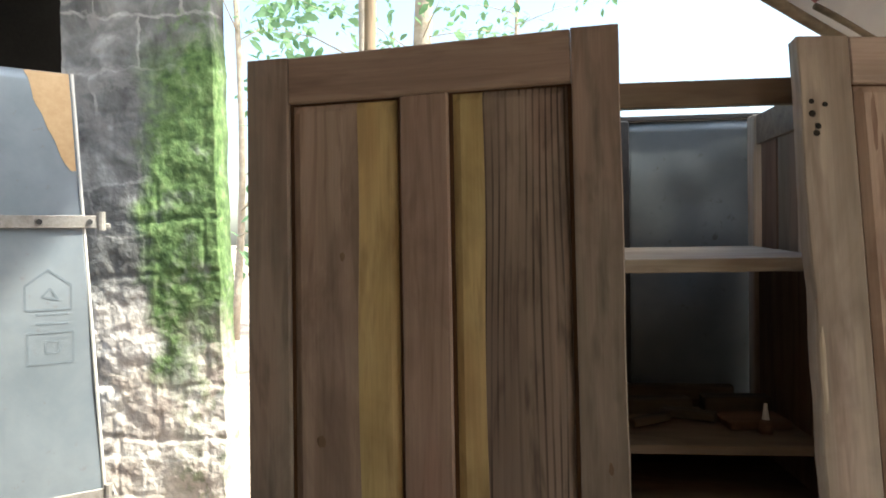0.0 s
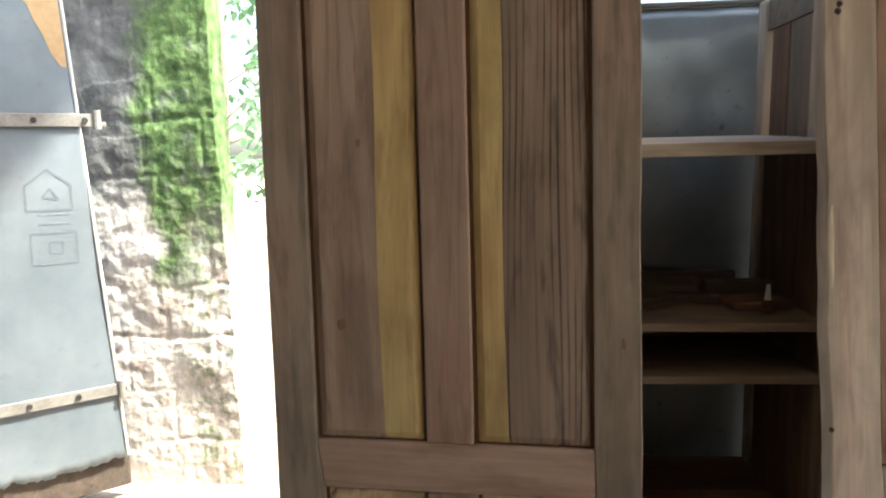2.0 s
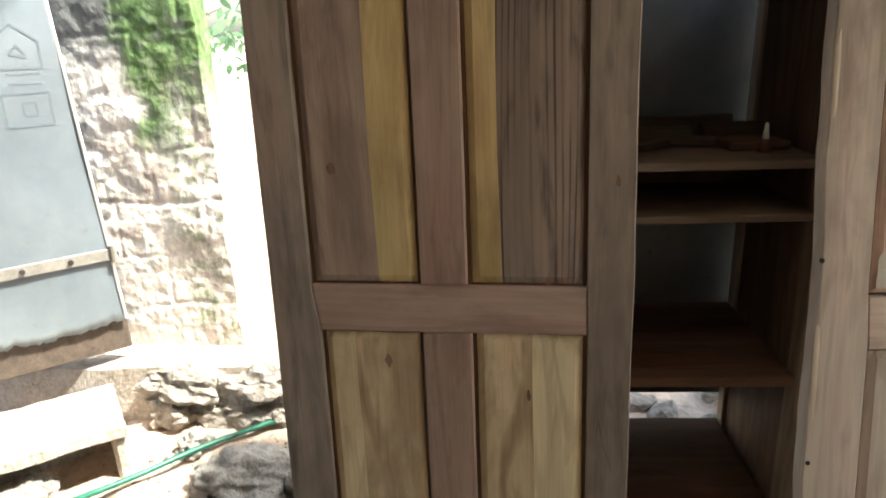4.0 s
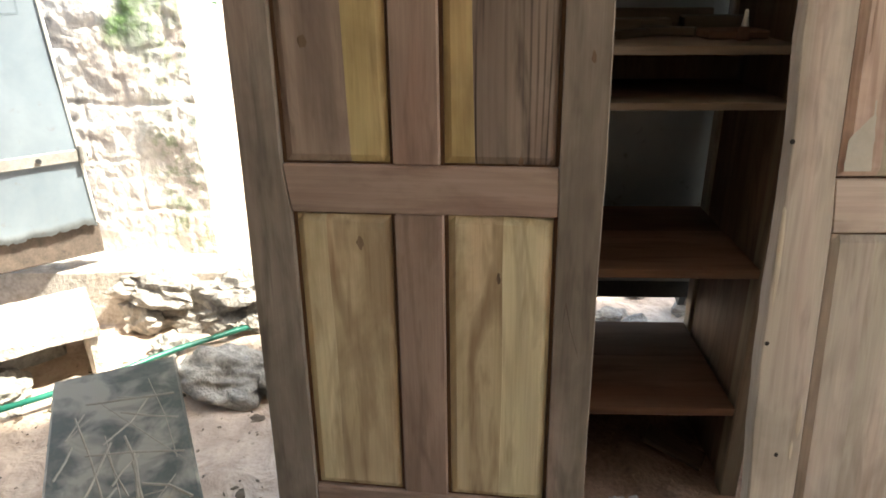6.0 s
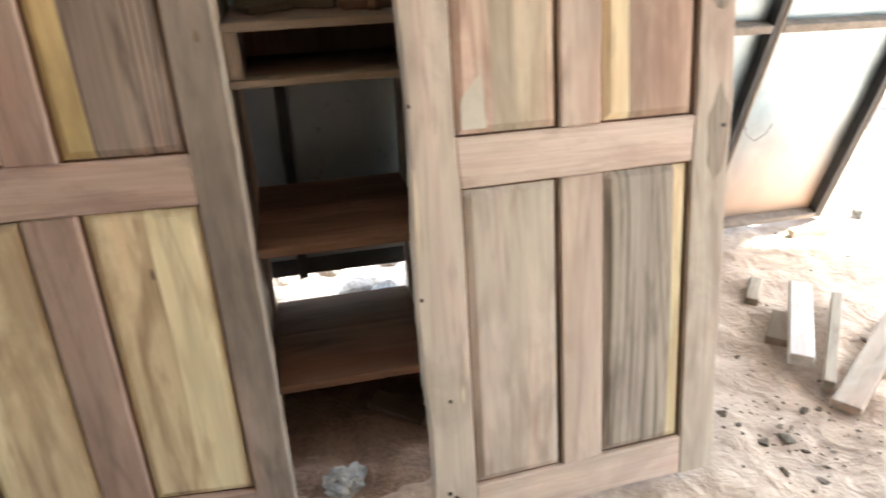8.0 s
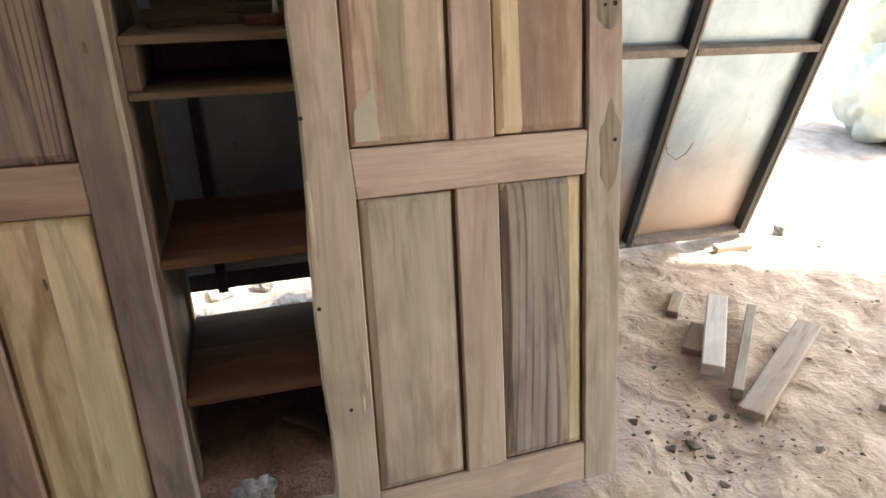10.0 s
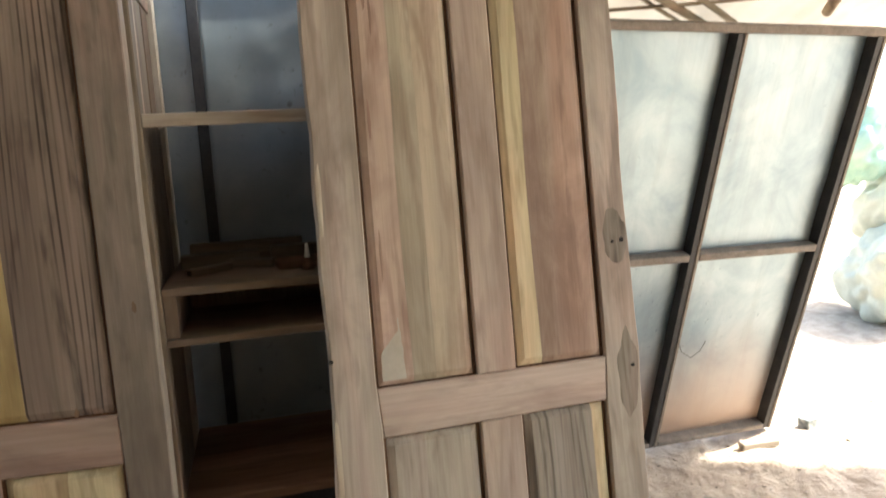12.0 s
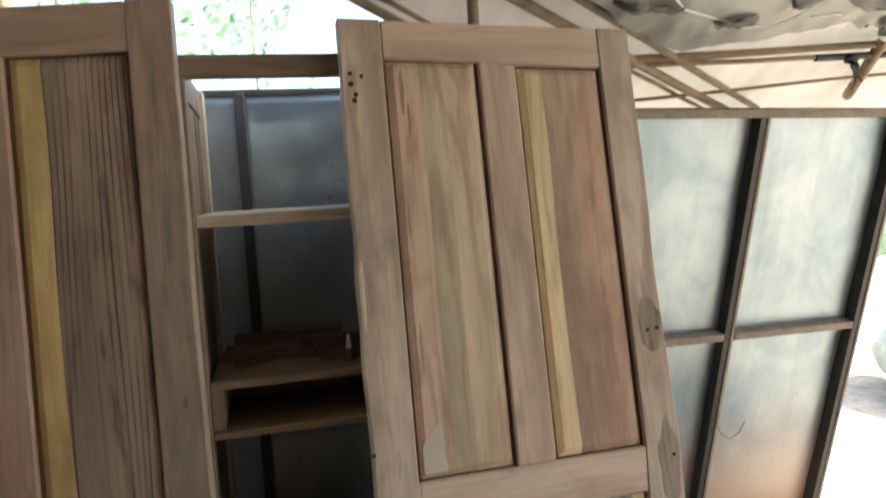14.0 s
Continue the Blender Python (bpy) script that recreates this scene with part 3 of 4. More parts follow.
# ---------------- sheet-metal gate ----------------
def build_gate():
    """It stands ajar on its strap hinges, the free end towards the yard."""
    gate = thing("metal_gate", "grey-blue sheet-metal gate standing ajar on rusty strap hinges", "gate", pose(-1.222, 2.585, 0, 3.3, 0, 38))

    def edge(z):
        return -0.010 - (z - 0.43) * 0.058

    def sheet_y(x, z):
        return 0.010 * noise.noise(Vector(((1 + x - edge(z)) * 3, (z - 0.425) / 1.8 * 4, 1)))

    def place(u, v):
        low = 0.425 + 0.020 * noise.noise(Vector((u * 9, 0, 2))) + 0.016 * noise.noise(Vector((u * 33, 0, 5))) + 0.008 * noise.noise(Vector((u * 80, 0, 7)))
        z = low + v * (2.225 - low)
        return Vector((edge(z) - 1.0 * (1 - u), sheet_y(edge(z) - 1.0 * (1 - u), z), z))

    part("sheet", lattice(120, 50, place, thick=(0, 0.004, 0)), M["gate"], gate, smooth=True)
    part("edge_fold", rod([(edge(z) + 0.002, -0.002, z) for z in np.linspace(0.44, 2.225, 9)], 0.006, 6), M["white_cap"], gate, "pale folded edge of the sheet")
    part("sill_board", boxm((-1.0, 0.02, 0.30), (0.0, 0.045, 0.46), 0.006), M["rusty"], gate, "rotten brown board behind the lower edge")
    for z, reach in ((1.712, 0.058), (0.715, 0.012)):
        y = -0.016
        strap = part("strap_hinge", boxm((edge(z) - 0.75, y, z - 0.022), (edge(z) + reach, y + 0.007, z + 0.022), 0.0015), M["strap"], gate, "rusty flat iron strap hinge")
        for k in range(5):
            x = edge(z) - 0.60 + 0.155 * k
            part("rivet", rod([(x, y + 0.001, z), (x, y - 0.007, z)], 0.010, 8), M["iron"], strap)
        part("hinge_pin", rod([(edge(z) + reach, y, z - 0.030), (edge(z) + reach, y, z + 0.036)], 0.014, 10), M["strap"], strap)
        part("hook", boxm((edge(z) + reach, y + 0.004, z - 0.024), (edge(z) + reach + 0.03, y + 0.10, z - 0.006), 0.003), M["strap"], strap)

    def stain(u, v):
        z = 1.89 + v * 0.334
        w = 0.135 * (0.12 + 0.88 * v ** 0.8) * (1 + 0.12 * noise.noise(Vector((v * 5, 0, 0))))
        x = edge(z) - 0.008 - w * (1 - u)
        return Vector((x, sheet_y(x, z) - 0.0022, z))

    part("stain", lattice(6, 14, stain, thick=(0, 0.002, 0)), M["ochre"], gate, "ochre rust stain")

    def outline(pts, name):
        """Flat painted lines that follow the sheet."""
        bm = bmesh.new()
        for (xa, za), (xb, zb) in zip(pts, pts[1:] + pts[:1]):
            along = Vector((xb - xa, 0, zb - za))
            side = Vector((-along.z, 0, along.x)).normalized() * 0.0034

            def line(u, v, xa=xa, za=za, along=along, side=side):
                p = Vector((xa, 0, za)) + along * u + side * (2 * v - 1)
                return Vector((p.x, sheet_y(p.x, p.z) - 0.0014, p.z))
            lattice(10, 1, line, bm)
        part(name, bm, M["stamp"], gate, "faded dark stamped outline")

    outline([(-0.265, 1.405), (-0.265, 1.490), (-0.195, 1.545), (-0.125, 1.490), (-0.125, 1.405)], "stamp_house")
    outline([(-0.260, 1.215), (-0.260, 1.325), (-0.120, 1.325), (-0.120, 1.215)], "stamp_square")
    outline([(-0.205, 1.252), (-0.205, 1.292), (-0.165, 1.292), (-0.165, 1.252)], "stamp_square")
    outline([(-0.215, 1.45), (-0.19, 1.48), (-0.165, 1.44)], "stamp_mark")
    for z in (1.385, 1.352):
        part("stamp_bar", boxm((-0.235, sheet_y(-0.185, z) - 0.0012, z), (-0.135, sheet_y(-0.185, z) + 0.001, z + 0.007), 0), M["stamp"], gate)


build_gate()


# ---------------- plinth, rubble and step ----------------
def build_plinth():
    def place(u, v):
        x = -2.6 + u * 2.9
        y = 2.50 + v * 0.34
        return Vector((x, y, 0.245 + 0.012 * noise.noise(Vector((x * 4, y * 4, 3))) + 0.006 * noise.noise(Vector((x * 15, y * 15, 3)))))

    plinth = tagged(part("plinth", lattice(90, 12, place, thick=(0, 0, -0.30)), M["rock_pale"], smooth=False), "pale worn plinth along the foot of the wall", "plinth", kind="structure")
    rnd = random.Random(4)
    for row in range(2):
        x = -1.14 + rnd.uniform(0, 0.08)
        while x < -0.2:
            w = rnd.uniform(0.16, 0.34)
            bm = boulder((w * 0.58, 0.085, 0.078), rnd.random() * 50, 4, 0.5)
            for v in bm.verts:
                v.co += 0.012 * Vector((noise.noise(v.co * 26), noise.noise(v.co * 26 + Vector((9, 0, 0))), noise.noise(v.co * 34)))
            ob = part("stone", bm, M["rubble"], plinth)
            ob.matrix_world = pose(x + w / 2, 2.495 + rnd.uniform(-0.01, 0.015), 0.065 + row * 0.105, rnd.uniform(-10, 10), rnd.uniform(-9, 9), rnd.uniform(-10, 10))
            x += w * 0.92


build_plinth()


def build_step():
    step = thing("stone_step", "thick pale stone step slab, stained pink, hollow beneath", "step", pose(-1.06, 2.15, 0, 0, 0, 33.4))
    def top(u, v):
        x, y = -1.0 + u * 1.0, v * 0.36
        z = 0.205 + 0.010 * noise.noise(Vector((x * 4, y * 4, 9)))
        return Vector((x + 0.01 * noise.noise(Vector((u * 9, v * 9, 1))), y + 0.012 * noise.noise(Vector((u * 14, 4, v))), z))
    part("slab", lattice(44, 14, top, thick=(0, 0, -0.04)), M["rock_pale"], step)
    part("support", boxm((-0.05, 0.02, -0.05), (0.0, 0.34, 0.163), 0.012), M["rock_pale"], step, "pale end block")
    # darker stone than the slab, to paint the shade of the hollow
    part("back_block", boxm((-1.0, 0.24, -0.05), (-0.11, 0.35, 0.163), 0.01), M["rock"], step, "block in the hollow, darker to stand for its shade")


build_step()

for k, (x, y, z, sx, sy, sz) in enumerate(((-0.60, 2.12, 0.005, 0.18, 0.13, 0.10), (-0.36, 2.16, 0.0, 0.14, 0.12, 0.09), (-0.90, 2.30, 0.02, 0.06, 0.05, 0.05), (-1.36, 2.0, 0.02, 0.10, 0.08, 0.06))):
    ob = part("boulder", boulder((sx, sy, sz), k + 2.3, 5, 0.6), M["rock"], None, smooth=True)
    ob.matrix_world = pose(x, y, z, 5 * k, 8, 30 * k)
    tagged(ob, "weathered grey boulder lying on the bare ground", "stone", "boulders by the step")


for k in range(9):
    ob = part("yard_stone", boulder((0.05 + 0.02 * (k % 3), 0.05, 0.03 + 0.01 * (k % 2)), k + 31.7, 3, 0.45), M["rubble"])
    x, y = 0.45 + 0.09 * k, 2.62 + 0.22 * math.sin(k * 2.4)
    ob.matrix_world = pose(x, y, earth(x, y) + 0.01, 0, 0, 50 * k)
    tagged(ob, "small rough stone on the sunlit yard behind", "stone", "yard stones")


def build_hose():
    cu = bpy.data.curves.new("garden_hose", "CURVE")
    cu.dimensions, cu.bevel_depth, cu.bevel_resolution = "3D", 0.011, 3
    sp = cu.splines.new("BEZIER")
    pts = [(-1.75, 1.62, 0.015), (-1.40, 1.84, 0.03), (-1.15, 1.985, 0.045), (-1.03, 2.085, 0.045), (-0.88, 2.235, 0.045), (-0.735, 2.35, 0.045), (-0.59, 2.43, 0.05), (0.1, 2.40, 0.02)]
    sp.bezier_points.add(len(pts) - 1)
    for b, p in zip(sp.bezier_points, pts):
        b.co, b.handle_left_type, b.handle_right_type = p, "AUTO", "AUTO"
    cu.materials.append(M["hose"])
    tagged(new("garden_hose", cu), "thin green garden hose lying across the ground", "hose")


build_hose()


def build_bench():
    """A narrow work bench: a dark board under dust and cement smears, on two splayed trestles."""
    far, along = Vector((-0.308, 1.081, 0.74)), Vector((0.433, -0.901, 0)).normalized()
    m = Matrix.Translation((far.x, far.y, 0)) @ Matrix.Rotation(math.atan2(along.y, along.x), 4, "Z")
    wide, long, top = -0.185, 0.72, 0.74
    bench = thing("work_bench", "narrow work bench with a dark scratched board top, dusty and cement-smeared", "bench", m)
    part("board", boxm((0, wide, top - 0.026), (long, 0, top), 0.004), M["slab"], bench)
    for x in (0.30, 0.60):
        part("crosspiece", boxm((x, wide + 0.02, top - 0.071), (x + 0.04, -0.02, top - 0.0265), 0.003), M["carcass"], bench)
        for y in (wide + 0.025, -0.065):
            part("leg", boxm((x, y, -0.03), (x + 0.04, y + 0.04, top - 0.0715), 0.003), M["carcass"], bench)
    rnd = random.Random(12)
    for k in range(40):
        a = (rnd.uniform(0.03, 0.50), rnd.uniform(wide + 0.02, -0.02))
        ang, ln = rnd.choice((0.1, 0.35, -0.4, 1.2)) + rnd.uniform(-0.25, 0.25), rnd.uniform(0.06, 0.26)
        b = (max(0.01, min(0.66, a[0] + ln * math.cos(ang))), max(wide + 0.012, min(-0.012, a[1] + ln * math.sin(ang))))
        mid = ((a[0] + b[0]) / 2 + rnd.uniform(-0.008, 0.008), (a[1] + b[1]) / 2 + rnd.uniform(-0.008, 0.008))
        part("scratch", rod([(*a, top - 0.0008), (*mid, top - 0.0008), (*b, top - 0.0008)], rnd.uniform(0.0012, 0.0026), 5), M["cement"], bench)


build_bench()
plank = part("grey_plank", boxm((-0.07, -0.45, -0.015), (0.07, 0.4, 0.015), 0.004), M["offcut"])
plank.matrix_world = pose(-1.24, 1.62, 0.04, 3, 4, 30)
tagged(plank, "weathered grey plank lying beside the scratched board", "plank")


# ---------------- panel doors ----------------
def board_mesh(u0, u1, v0, v1, left, right, wave=(0.0, 0.0), seeds=(0.0, 0.0)):
    """One board of a raised panel: outer borders slope down into the groove; inner edges wander."""
    us = [0.0, 0.016] + [0.016 + (u1 - u0 - 0.032) * k / 6 for k in range(1, 6)] + [u1 - u0 - 0.016, u1 - u0]
    vs = [0.0, 0.016] + [0.016 + (v1 - v0 - 0.032) * k / 16 for k in range(1, 16)] + [v1 - v0 - 0.016, v1 - v0]
    bm, grid = bmesh.new(), []
    for j, v in enumerate(vs):
        row = []
        for i, u in enumerate(us):
            t = u / (u1 - u0)
            wl = wave[0] * noise.noise(Vector((v * 2.2, seeds[0], 0))) * (1 - t) + wave[1] * noise.noise(Vector((v * 2.2, seeds[1], 0))) * t
            rim = (j in (0, len(vs) - 1)) or (left and i == 0) or (right and i == len(us) - 1)
            row.append(bm.verts.new((u0 + u + wl, 0.006 + (0.008 if rim else 0.0), v0 + v)))
        grid.append(row)
    for j in range(len(vs) - 1):
        for i in range(len(us) - 1):
            bm.faces.new((grid[j][i], grid[j][i + 1], grid[j + 1][i + 1], grid[j + 1][i]))
    ring = [grid[0][i] for i in range(len(us))] + [grid[j][-1] for j in range(1, len(vs))] + [grid[-1][i] for i in range(len(us) - 2, -1, -1)] + [grid[j][0] for j in range(len(vs) - 2, 0, -1)]
    back = [bm.verts.new((v.co.x, 0.026, v.co.z)) for v in ring]
    for k in range(len(ring)):
        n = (k + 1) % len(ring)
        bm.faces.new((ring[k], back[k], back[n], ring[n]))
    bm.faces.new(back)
    return bm


def plank_mesh(lo, hi, seed, wane=(0.0, 0.0), inner=()):
    """A frame member along z whose long edges wander by wane (left, right) metres.
    inner: heights and shifts by which the edge towards the panels steps from one panel to the next."""
    bm = bmesh.new()
    n, rings = 40, []
    for k in range(n + 1):
        z = lo[2] + (hi[2] - lo[2]) * k / n
        step = inner[0] + (inner[1] - inner[0]) * max(0.0, min(1.0, (z - 0.84) / 0.10)) if inner else 0.0
        left = lo[0] + (step if inner and lo[0] > 0.3 else 0.0)
        right = hi[0] + (step if inner and lo[0] < 0.3 else 0.0)
        a = left + wane[0] * (0.5 + noise.noise(Vector((z * 2.6, seed, 0))) + 0.35 * noise.noise(Vector((z * 9.0, seed, 3))))
        b = right - wane[1] * (0.5 + noise.noise(Vector((z * 2.6, seed + 9, 0))) + 0.35 * noise.noise(Vector((z * 9.0, seed + 9, 3))))
        c = 0.0025
        rings.append([bm.verts.new(p) for p in ((a + c, lo[1], z), (b - c, lo[1], z), (b, lo[1] + c, z), (b, hi[1], z), (a, hi[1], z), (a, lo[1] + c, z))])
    for r, s in zip(rings, rings[1:]):
        for k in range(6):
            bm.faces.new((r[k], r[(k + 1) % 6], s[(k + 1) % 6], s[k]))
    bm.faces.new(rings[0][::-1])
    bm.faces.new(rings[-1])
    return bm


def bar_mesh(corners, y0, y1, bevel=0.0035):
    """A frame member with four corners (u, v) that need not be square, between two depths."""
    bm = bmesh.new()
    front = [bm.verts.new((u, y0, v)) for u, v in corners]
    rear = [bm.verts.new((u, y1, v)) for u, v in corners]
    bm.faces.new(front)
    bm.faces.new(rear[::-1])
    for k in range(4):
        n = (k + 1) % 4
        bm.faces.new((front[k], rear[k], rear[n], front[n]))
    bmesh.ops.bevel(bm, geom=bm.edges[:], offset=bevel, segments=1, affect="EDGES")
    return bm


def build_door(label, m, mats, wide, rects, panels, wane, head=(2.0, 2.0)):
    """rects: left, right, foot and head of the panels tl, tr, bl, br, which a joiner cut by eye."""
    door = thing("panel_door", label, "door", m, "unfinished panel doors")
    T = 0.036
    tl, tr, bl, br = (rects[k] for k in ("tl", "tr", "bl", "br"))
    part("stile", plank_mesh((0, 0, 0), (0, T, head[0]), 1.0, (wane[0], 0), (bl[0], tl[0])), mats["stile"], door)
    part("stile", plank_mesh((wide, 0, 0), (wide, T, head[1]), 2.0, (0, wane[1]), (br[1] - wide, tr[1] - wide)), mats["stile"], door)
    e = 0.0005
    lo_l, lo_r, up_l, up_r = bl[0] + e, br[1] - e, tl[0] + e, tr[1] - e
    part("rail", bar_mesh(((up_l, tl[3]), (up_r, tr[3]), (up_r, head[1] - e), (up_l, head[0] - e)), 0.0008, T), mats["rail"], door)
    part("rail", bar_mesh(((lo_l, bl[3]), (lo_r, br[3]), (up_r, tr[2]), (up_l, tl[2])), 0.0008, T), mats["rail"], door)
    part("rail", bar_mesh(((lo_l, 0.0), (lo_r, 0.0), (lo_r, br[2]), (lo_l, bl[2])), 0.0008, T), mats["rail"], door)
    for left, right in ((tl, tr), (bl, br)):
        part("mullion", bar_mesh(((left[1], left[2] + e), (right[0], right[2] + e), (right[0], right[3] - e), (left[1], left[3] - e)), 0.0012, T), mats["mullion"], door)
    for key, (ua, ub, va, vb) in rects.items():
        strips = panels[key]
        g = 0.008
        part("panel_back", boxm((ua + 0.0005, 0.0285, va + 0.0005), (ub - 0.0005, 0.0345, vb - 0.0005), 0), mats["stile"], door)
        h = 0.004
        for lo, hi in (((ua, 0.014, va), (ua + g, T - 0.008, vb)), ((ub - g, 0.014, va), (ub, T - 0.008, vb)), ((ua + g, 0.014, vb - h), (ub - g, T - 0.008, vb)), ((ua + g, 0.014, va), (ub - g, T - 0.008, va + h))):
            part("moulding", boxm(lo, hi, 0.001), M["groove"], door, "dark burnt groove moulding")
        u, total = ua + g + 0.001, (ub - ua - 2 * g - 0.002)
        for k, (share, mat) in enumerate(strips):
            last = k == len(strips) - 1
            w = total * share
            part("panel_board", board_mesh(u, u + w - (0 if last else 0.0003), va + h + 0.001, vb - h - 0.001, k == 0, last, (0.0 if k == 0 else 0.007, 0.0 if last else 0.007), (ord(key[0]) + k * 3.3, ord(key[0]) + k * 3.3 + 3.3)), M[mat], door)
            u += w
    return door


door_a = build_door("unfinished wooden panel door, brown stiles with pink and yellow panels", pose(-0.289, 1.468, 0.016, -2.83, -0.77, -7.61),
                    dict(stile=M["stile_grey"], rail=M["rail_pink"], mullion=M["mullion_pink"]), 0.780,
                    dict(tl=(0.0945, 0.340, 0.943, 1.904), tr=(0.440, 0.6866, 0.943, 1.907), bl=(0.107, 0.339, 0.106, 0.835), br=(0.4465, 0.6886, 0.105, 0.838)),
                    dict(tl=((0.63, "board_pink"), (0.37, "board_yellow")), tr=((0.27, "board_yellow"), (0.73, "board_dark")),
                         bl=((0.33, "board_lemon"), (0.67, "board_honey")), br=((0.54, "board_honey"), (0.46, "board_lemon"))), (0.002, 0.004), (2.003, 2.013))
door_b = build_door("unfinished wooden panel door, pale beige stiles with knots, leaning back", pose(0.795, 1.213, 0.042, -8.99, 1.05, 2.01),
                    dict(stile=M["stile_beige"], rail=M["rail_pale"], mullion=M["mullion_pale"]), 0.775,
                    dict(tl=(0.105, 0.344, 0.933, 1.906), tr=(0.440, 0.680, 0.934, 1.896), bl=(0.112, 0.341, 0.102, 0.8255), br=(0.4455, 0.673, 0.108, 0.829)),
                    dict(tl=((0.35, "board_rose"), (0.25, "board_sage"), (0.40, "board_olive")), tr=((0.27, "board_lemon"), (0.73, "board_tan")),
                         bl=((0.42, "stile_beige"), (0.58, "board_ash")), br=((0.85, "board_grey"), (0.15, "board_lemon"))), (0.012, 0.010))
for u, v, r in ((0.025, 1.866, 0.0055), (0.051, 1.860, 0.005), (0.025, 1.841, 0.007), (0.035, 1.816, 0.006), (0.031, 1.802, 0.0065), (0.011, 1.005, 0.005), (0.010, 0.594, 0.005), (0.060, 0.34, 0.005), (0.045, 0.10, 0.006), (0.060, 0.085, 0.006), (0.038, 0.075, 0.005)):
    part("nail_hole", rod([(u, 0.002, v), (u, -0.0008, v)], r, 8), M["hole"], door_b, "small dark bored hole")
for u, v, a, b in ((0.730, 1.225, 0.032, 0.060), (0.738, 0.885, 0.027, 0.095), (0.735, 1.215, 0.014, 0.028)):
    bm = boulder((a, 0.0005, b), u * 9 + v, 4, 0.25)
    bmesh.ops.translate(bm, verts=bm.verts, vec=(u, 0.0, v))
    part("knot", bm, M["knot"], door_b, "dark grey knot in the wood")
# a forked drying crack and small knots in the first door
for pts in (((0.713, 0.646), (0.709, 0.60), (0.708, 0.56)), ((0.713, 0.646), (0.726, 0.58), (0.741, 0.53), (0.752, 0.488))):
    part("crack", rod([(u, 0.0006, v) for u, v in pts], 0.0014, 6, 0.4), M["debris"], door_a, "thin dark drying crack")
for u, v, y, a, b in ((0.258, 0.767, 0.006, 0.007, 0.014), (0.161, 1.195, 0.006, 0.009, 0.012), (0.211, 1.577, 0.006, 0.005, 0.009), (0.608, 0.955, 0.006, 0.005, 0.008), (0.566, 0.693, 0.006, 0.004, 0.012), (0.743, 1.162, 0.0, 0.004, 0.010)):
    bm = boulder((a, 0.0004, b), u * 11 + v, 3, 0.4)
    bmesh.ops.translate(bm, verts=bm.verts, vec=(u, y, v))
    part("knot", bm, M["knot_brown"], door_a, "small brown knot in the board")
# reddish burn streaks beside the moulding of the second door
for u, v, a, b in ((0.146, 1.83, 0.005, 0.05), (0.138, 1.52, 0.003, 0.04), (0.140, 1.22, 0.003, 0.05), (0.158, 1.76, 0.003, 0.04)):
    bm = boulder((a, 0.0004, b), u * 5 + v, 3, 0.5)
    bmesh.ops.translate(bm, verts=bm.verts, vec=(u, 0.006, v))
    part("burn_streak", bm, M["burn"], door_b, "dark reddish burn streak")
for u, v, r in ((0.722, 1.213, 0.004), (0.748, 1.216, 0.006), (0.752, 0.905, 0.005)):
    part("pith", rod([(u, 0.002, v), (u, -0.0022, v)], r, 8), M["hole"], door_b, "dark pith of the knot")
for u, v, a, b in ((0.100, 0.42, 0.006, 0.035), (0.09, 0.35, 0.004, 0.02), (0.012, 0.78, 0.006, 0.09), (0.014, 1.35, 0.005, 0.08)):
    bm = boulder((a, 0.0012, b), u * 7 + v, 2, 0.3)
    bmesh.ops.translate(bm, verts=bm.verts, vec=(u, 0.0, v))
    part("sapwood_streak", bm, M["wane"], door_b, "pale sapwood streak")


def filler(u, v):
    """A smear that starts at the foot of the panel and thins out upwards along the grain."""
    z = 0.948 + 0.135 * v
    left = 0.122 + 0.042 * max(0.0, min(1.0, (v - 0.45) / 0.35)) + 0.003 * noise.noise(Vector((z * 40, 1, 0)))
    right = 0.176 - 0.008 * v + 0.004 * noise.noise(Vector((z * 36, 5, 0)))
    return Vector((left + (max(right, left + 0.003) - left) * u, 0.0054, z))


bm = lattice(5, 30, filler, thick=(0, 0.0004, 0))
part("filler_patch", bm, M["filler"], door_b, "pale greenish wood filler patch")


# ---------------- open shelving unit behind the doors ----------------
UNIT = pose(0.476, 1.575, 0, 0, 0, -1.5)


def build_shelves():
    unit = thing("shelving_unit", "open unfinished wooden shelving unit standing behind the doors", "shelf", UNIT)
    wi, dp = 0.425, 0.475
    for a in (-0.045, wi):
        part("front_post", boxm((a, 0, -0.03), (a + 0.045, 0.055, 1.945), 0.003), M["carcass"], unit)
        part("back_post", boxm((a, dp - 0.045, -0.03), (a + 0.045, dp, 1.945), 0.003), M["carcass_lit"], unit)
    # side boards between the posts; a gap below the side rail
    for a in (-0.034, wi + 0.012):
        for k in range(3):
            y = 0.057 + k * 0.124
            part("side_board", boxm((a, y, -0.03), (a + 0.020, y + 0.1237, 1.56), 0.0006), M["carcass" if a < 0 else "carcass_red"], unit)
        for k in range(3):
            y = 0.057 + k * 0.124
            part("side_board", boxm((a, y, 1.5605), (a + 0.020, y + 0.1235 - 0.012 * k, 1.8645), 0.0008), M[("carcass_lit", "carcass", "carcass_red")[k]], unit)
        part("side_rail", boxm((a - 0.004, 0.057, 1.865), (a + 0.024, dp - 0.047, 1.943), 0.002), M["shelf"], unit)
    part("top_rail", boxm((-0.30, -0.002, 1.893), (wi + 0.20, 0.028, 1.946), 0.003), M["shelf"], unit)
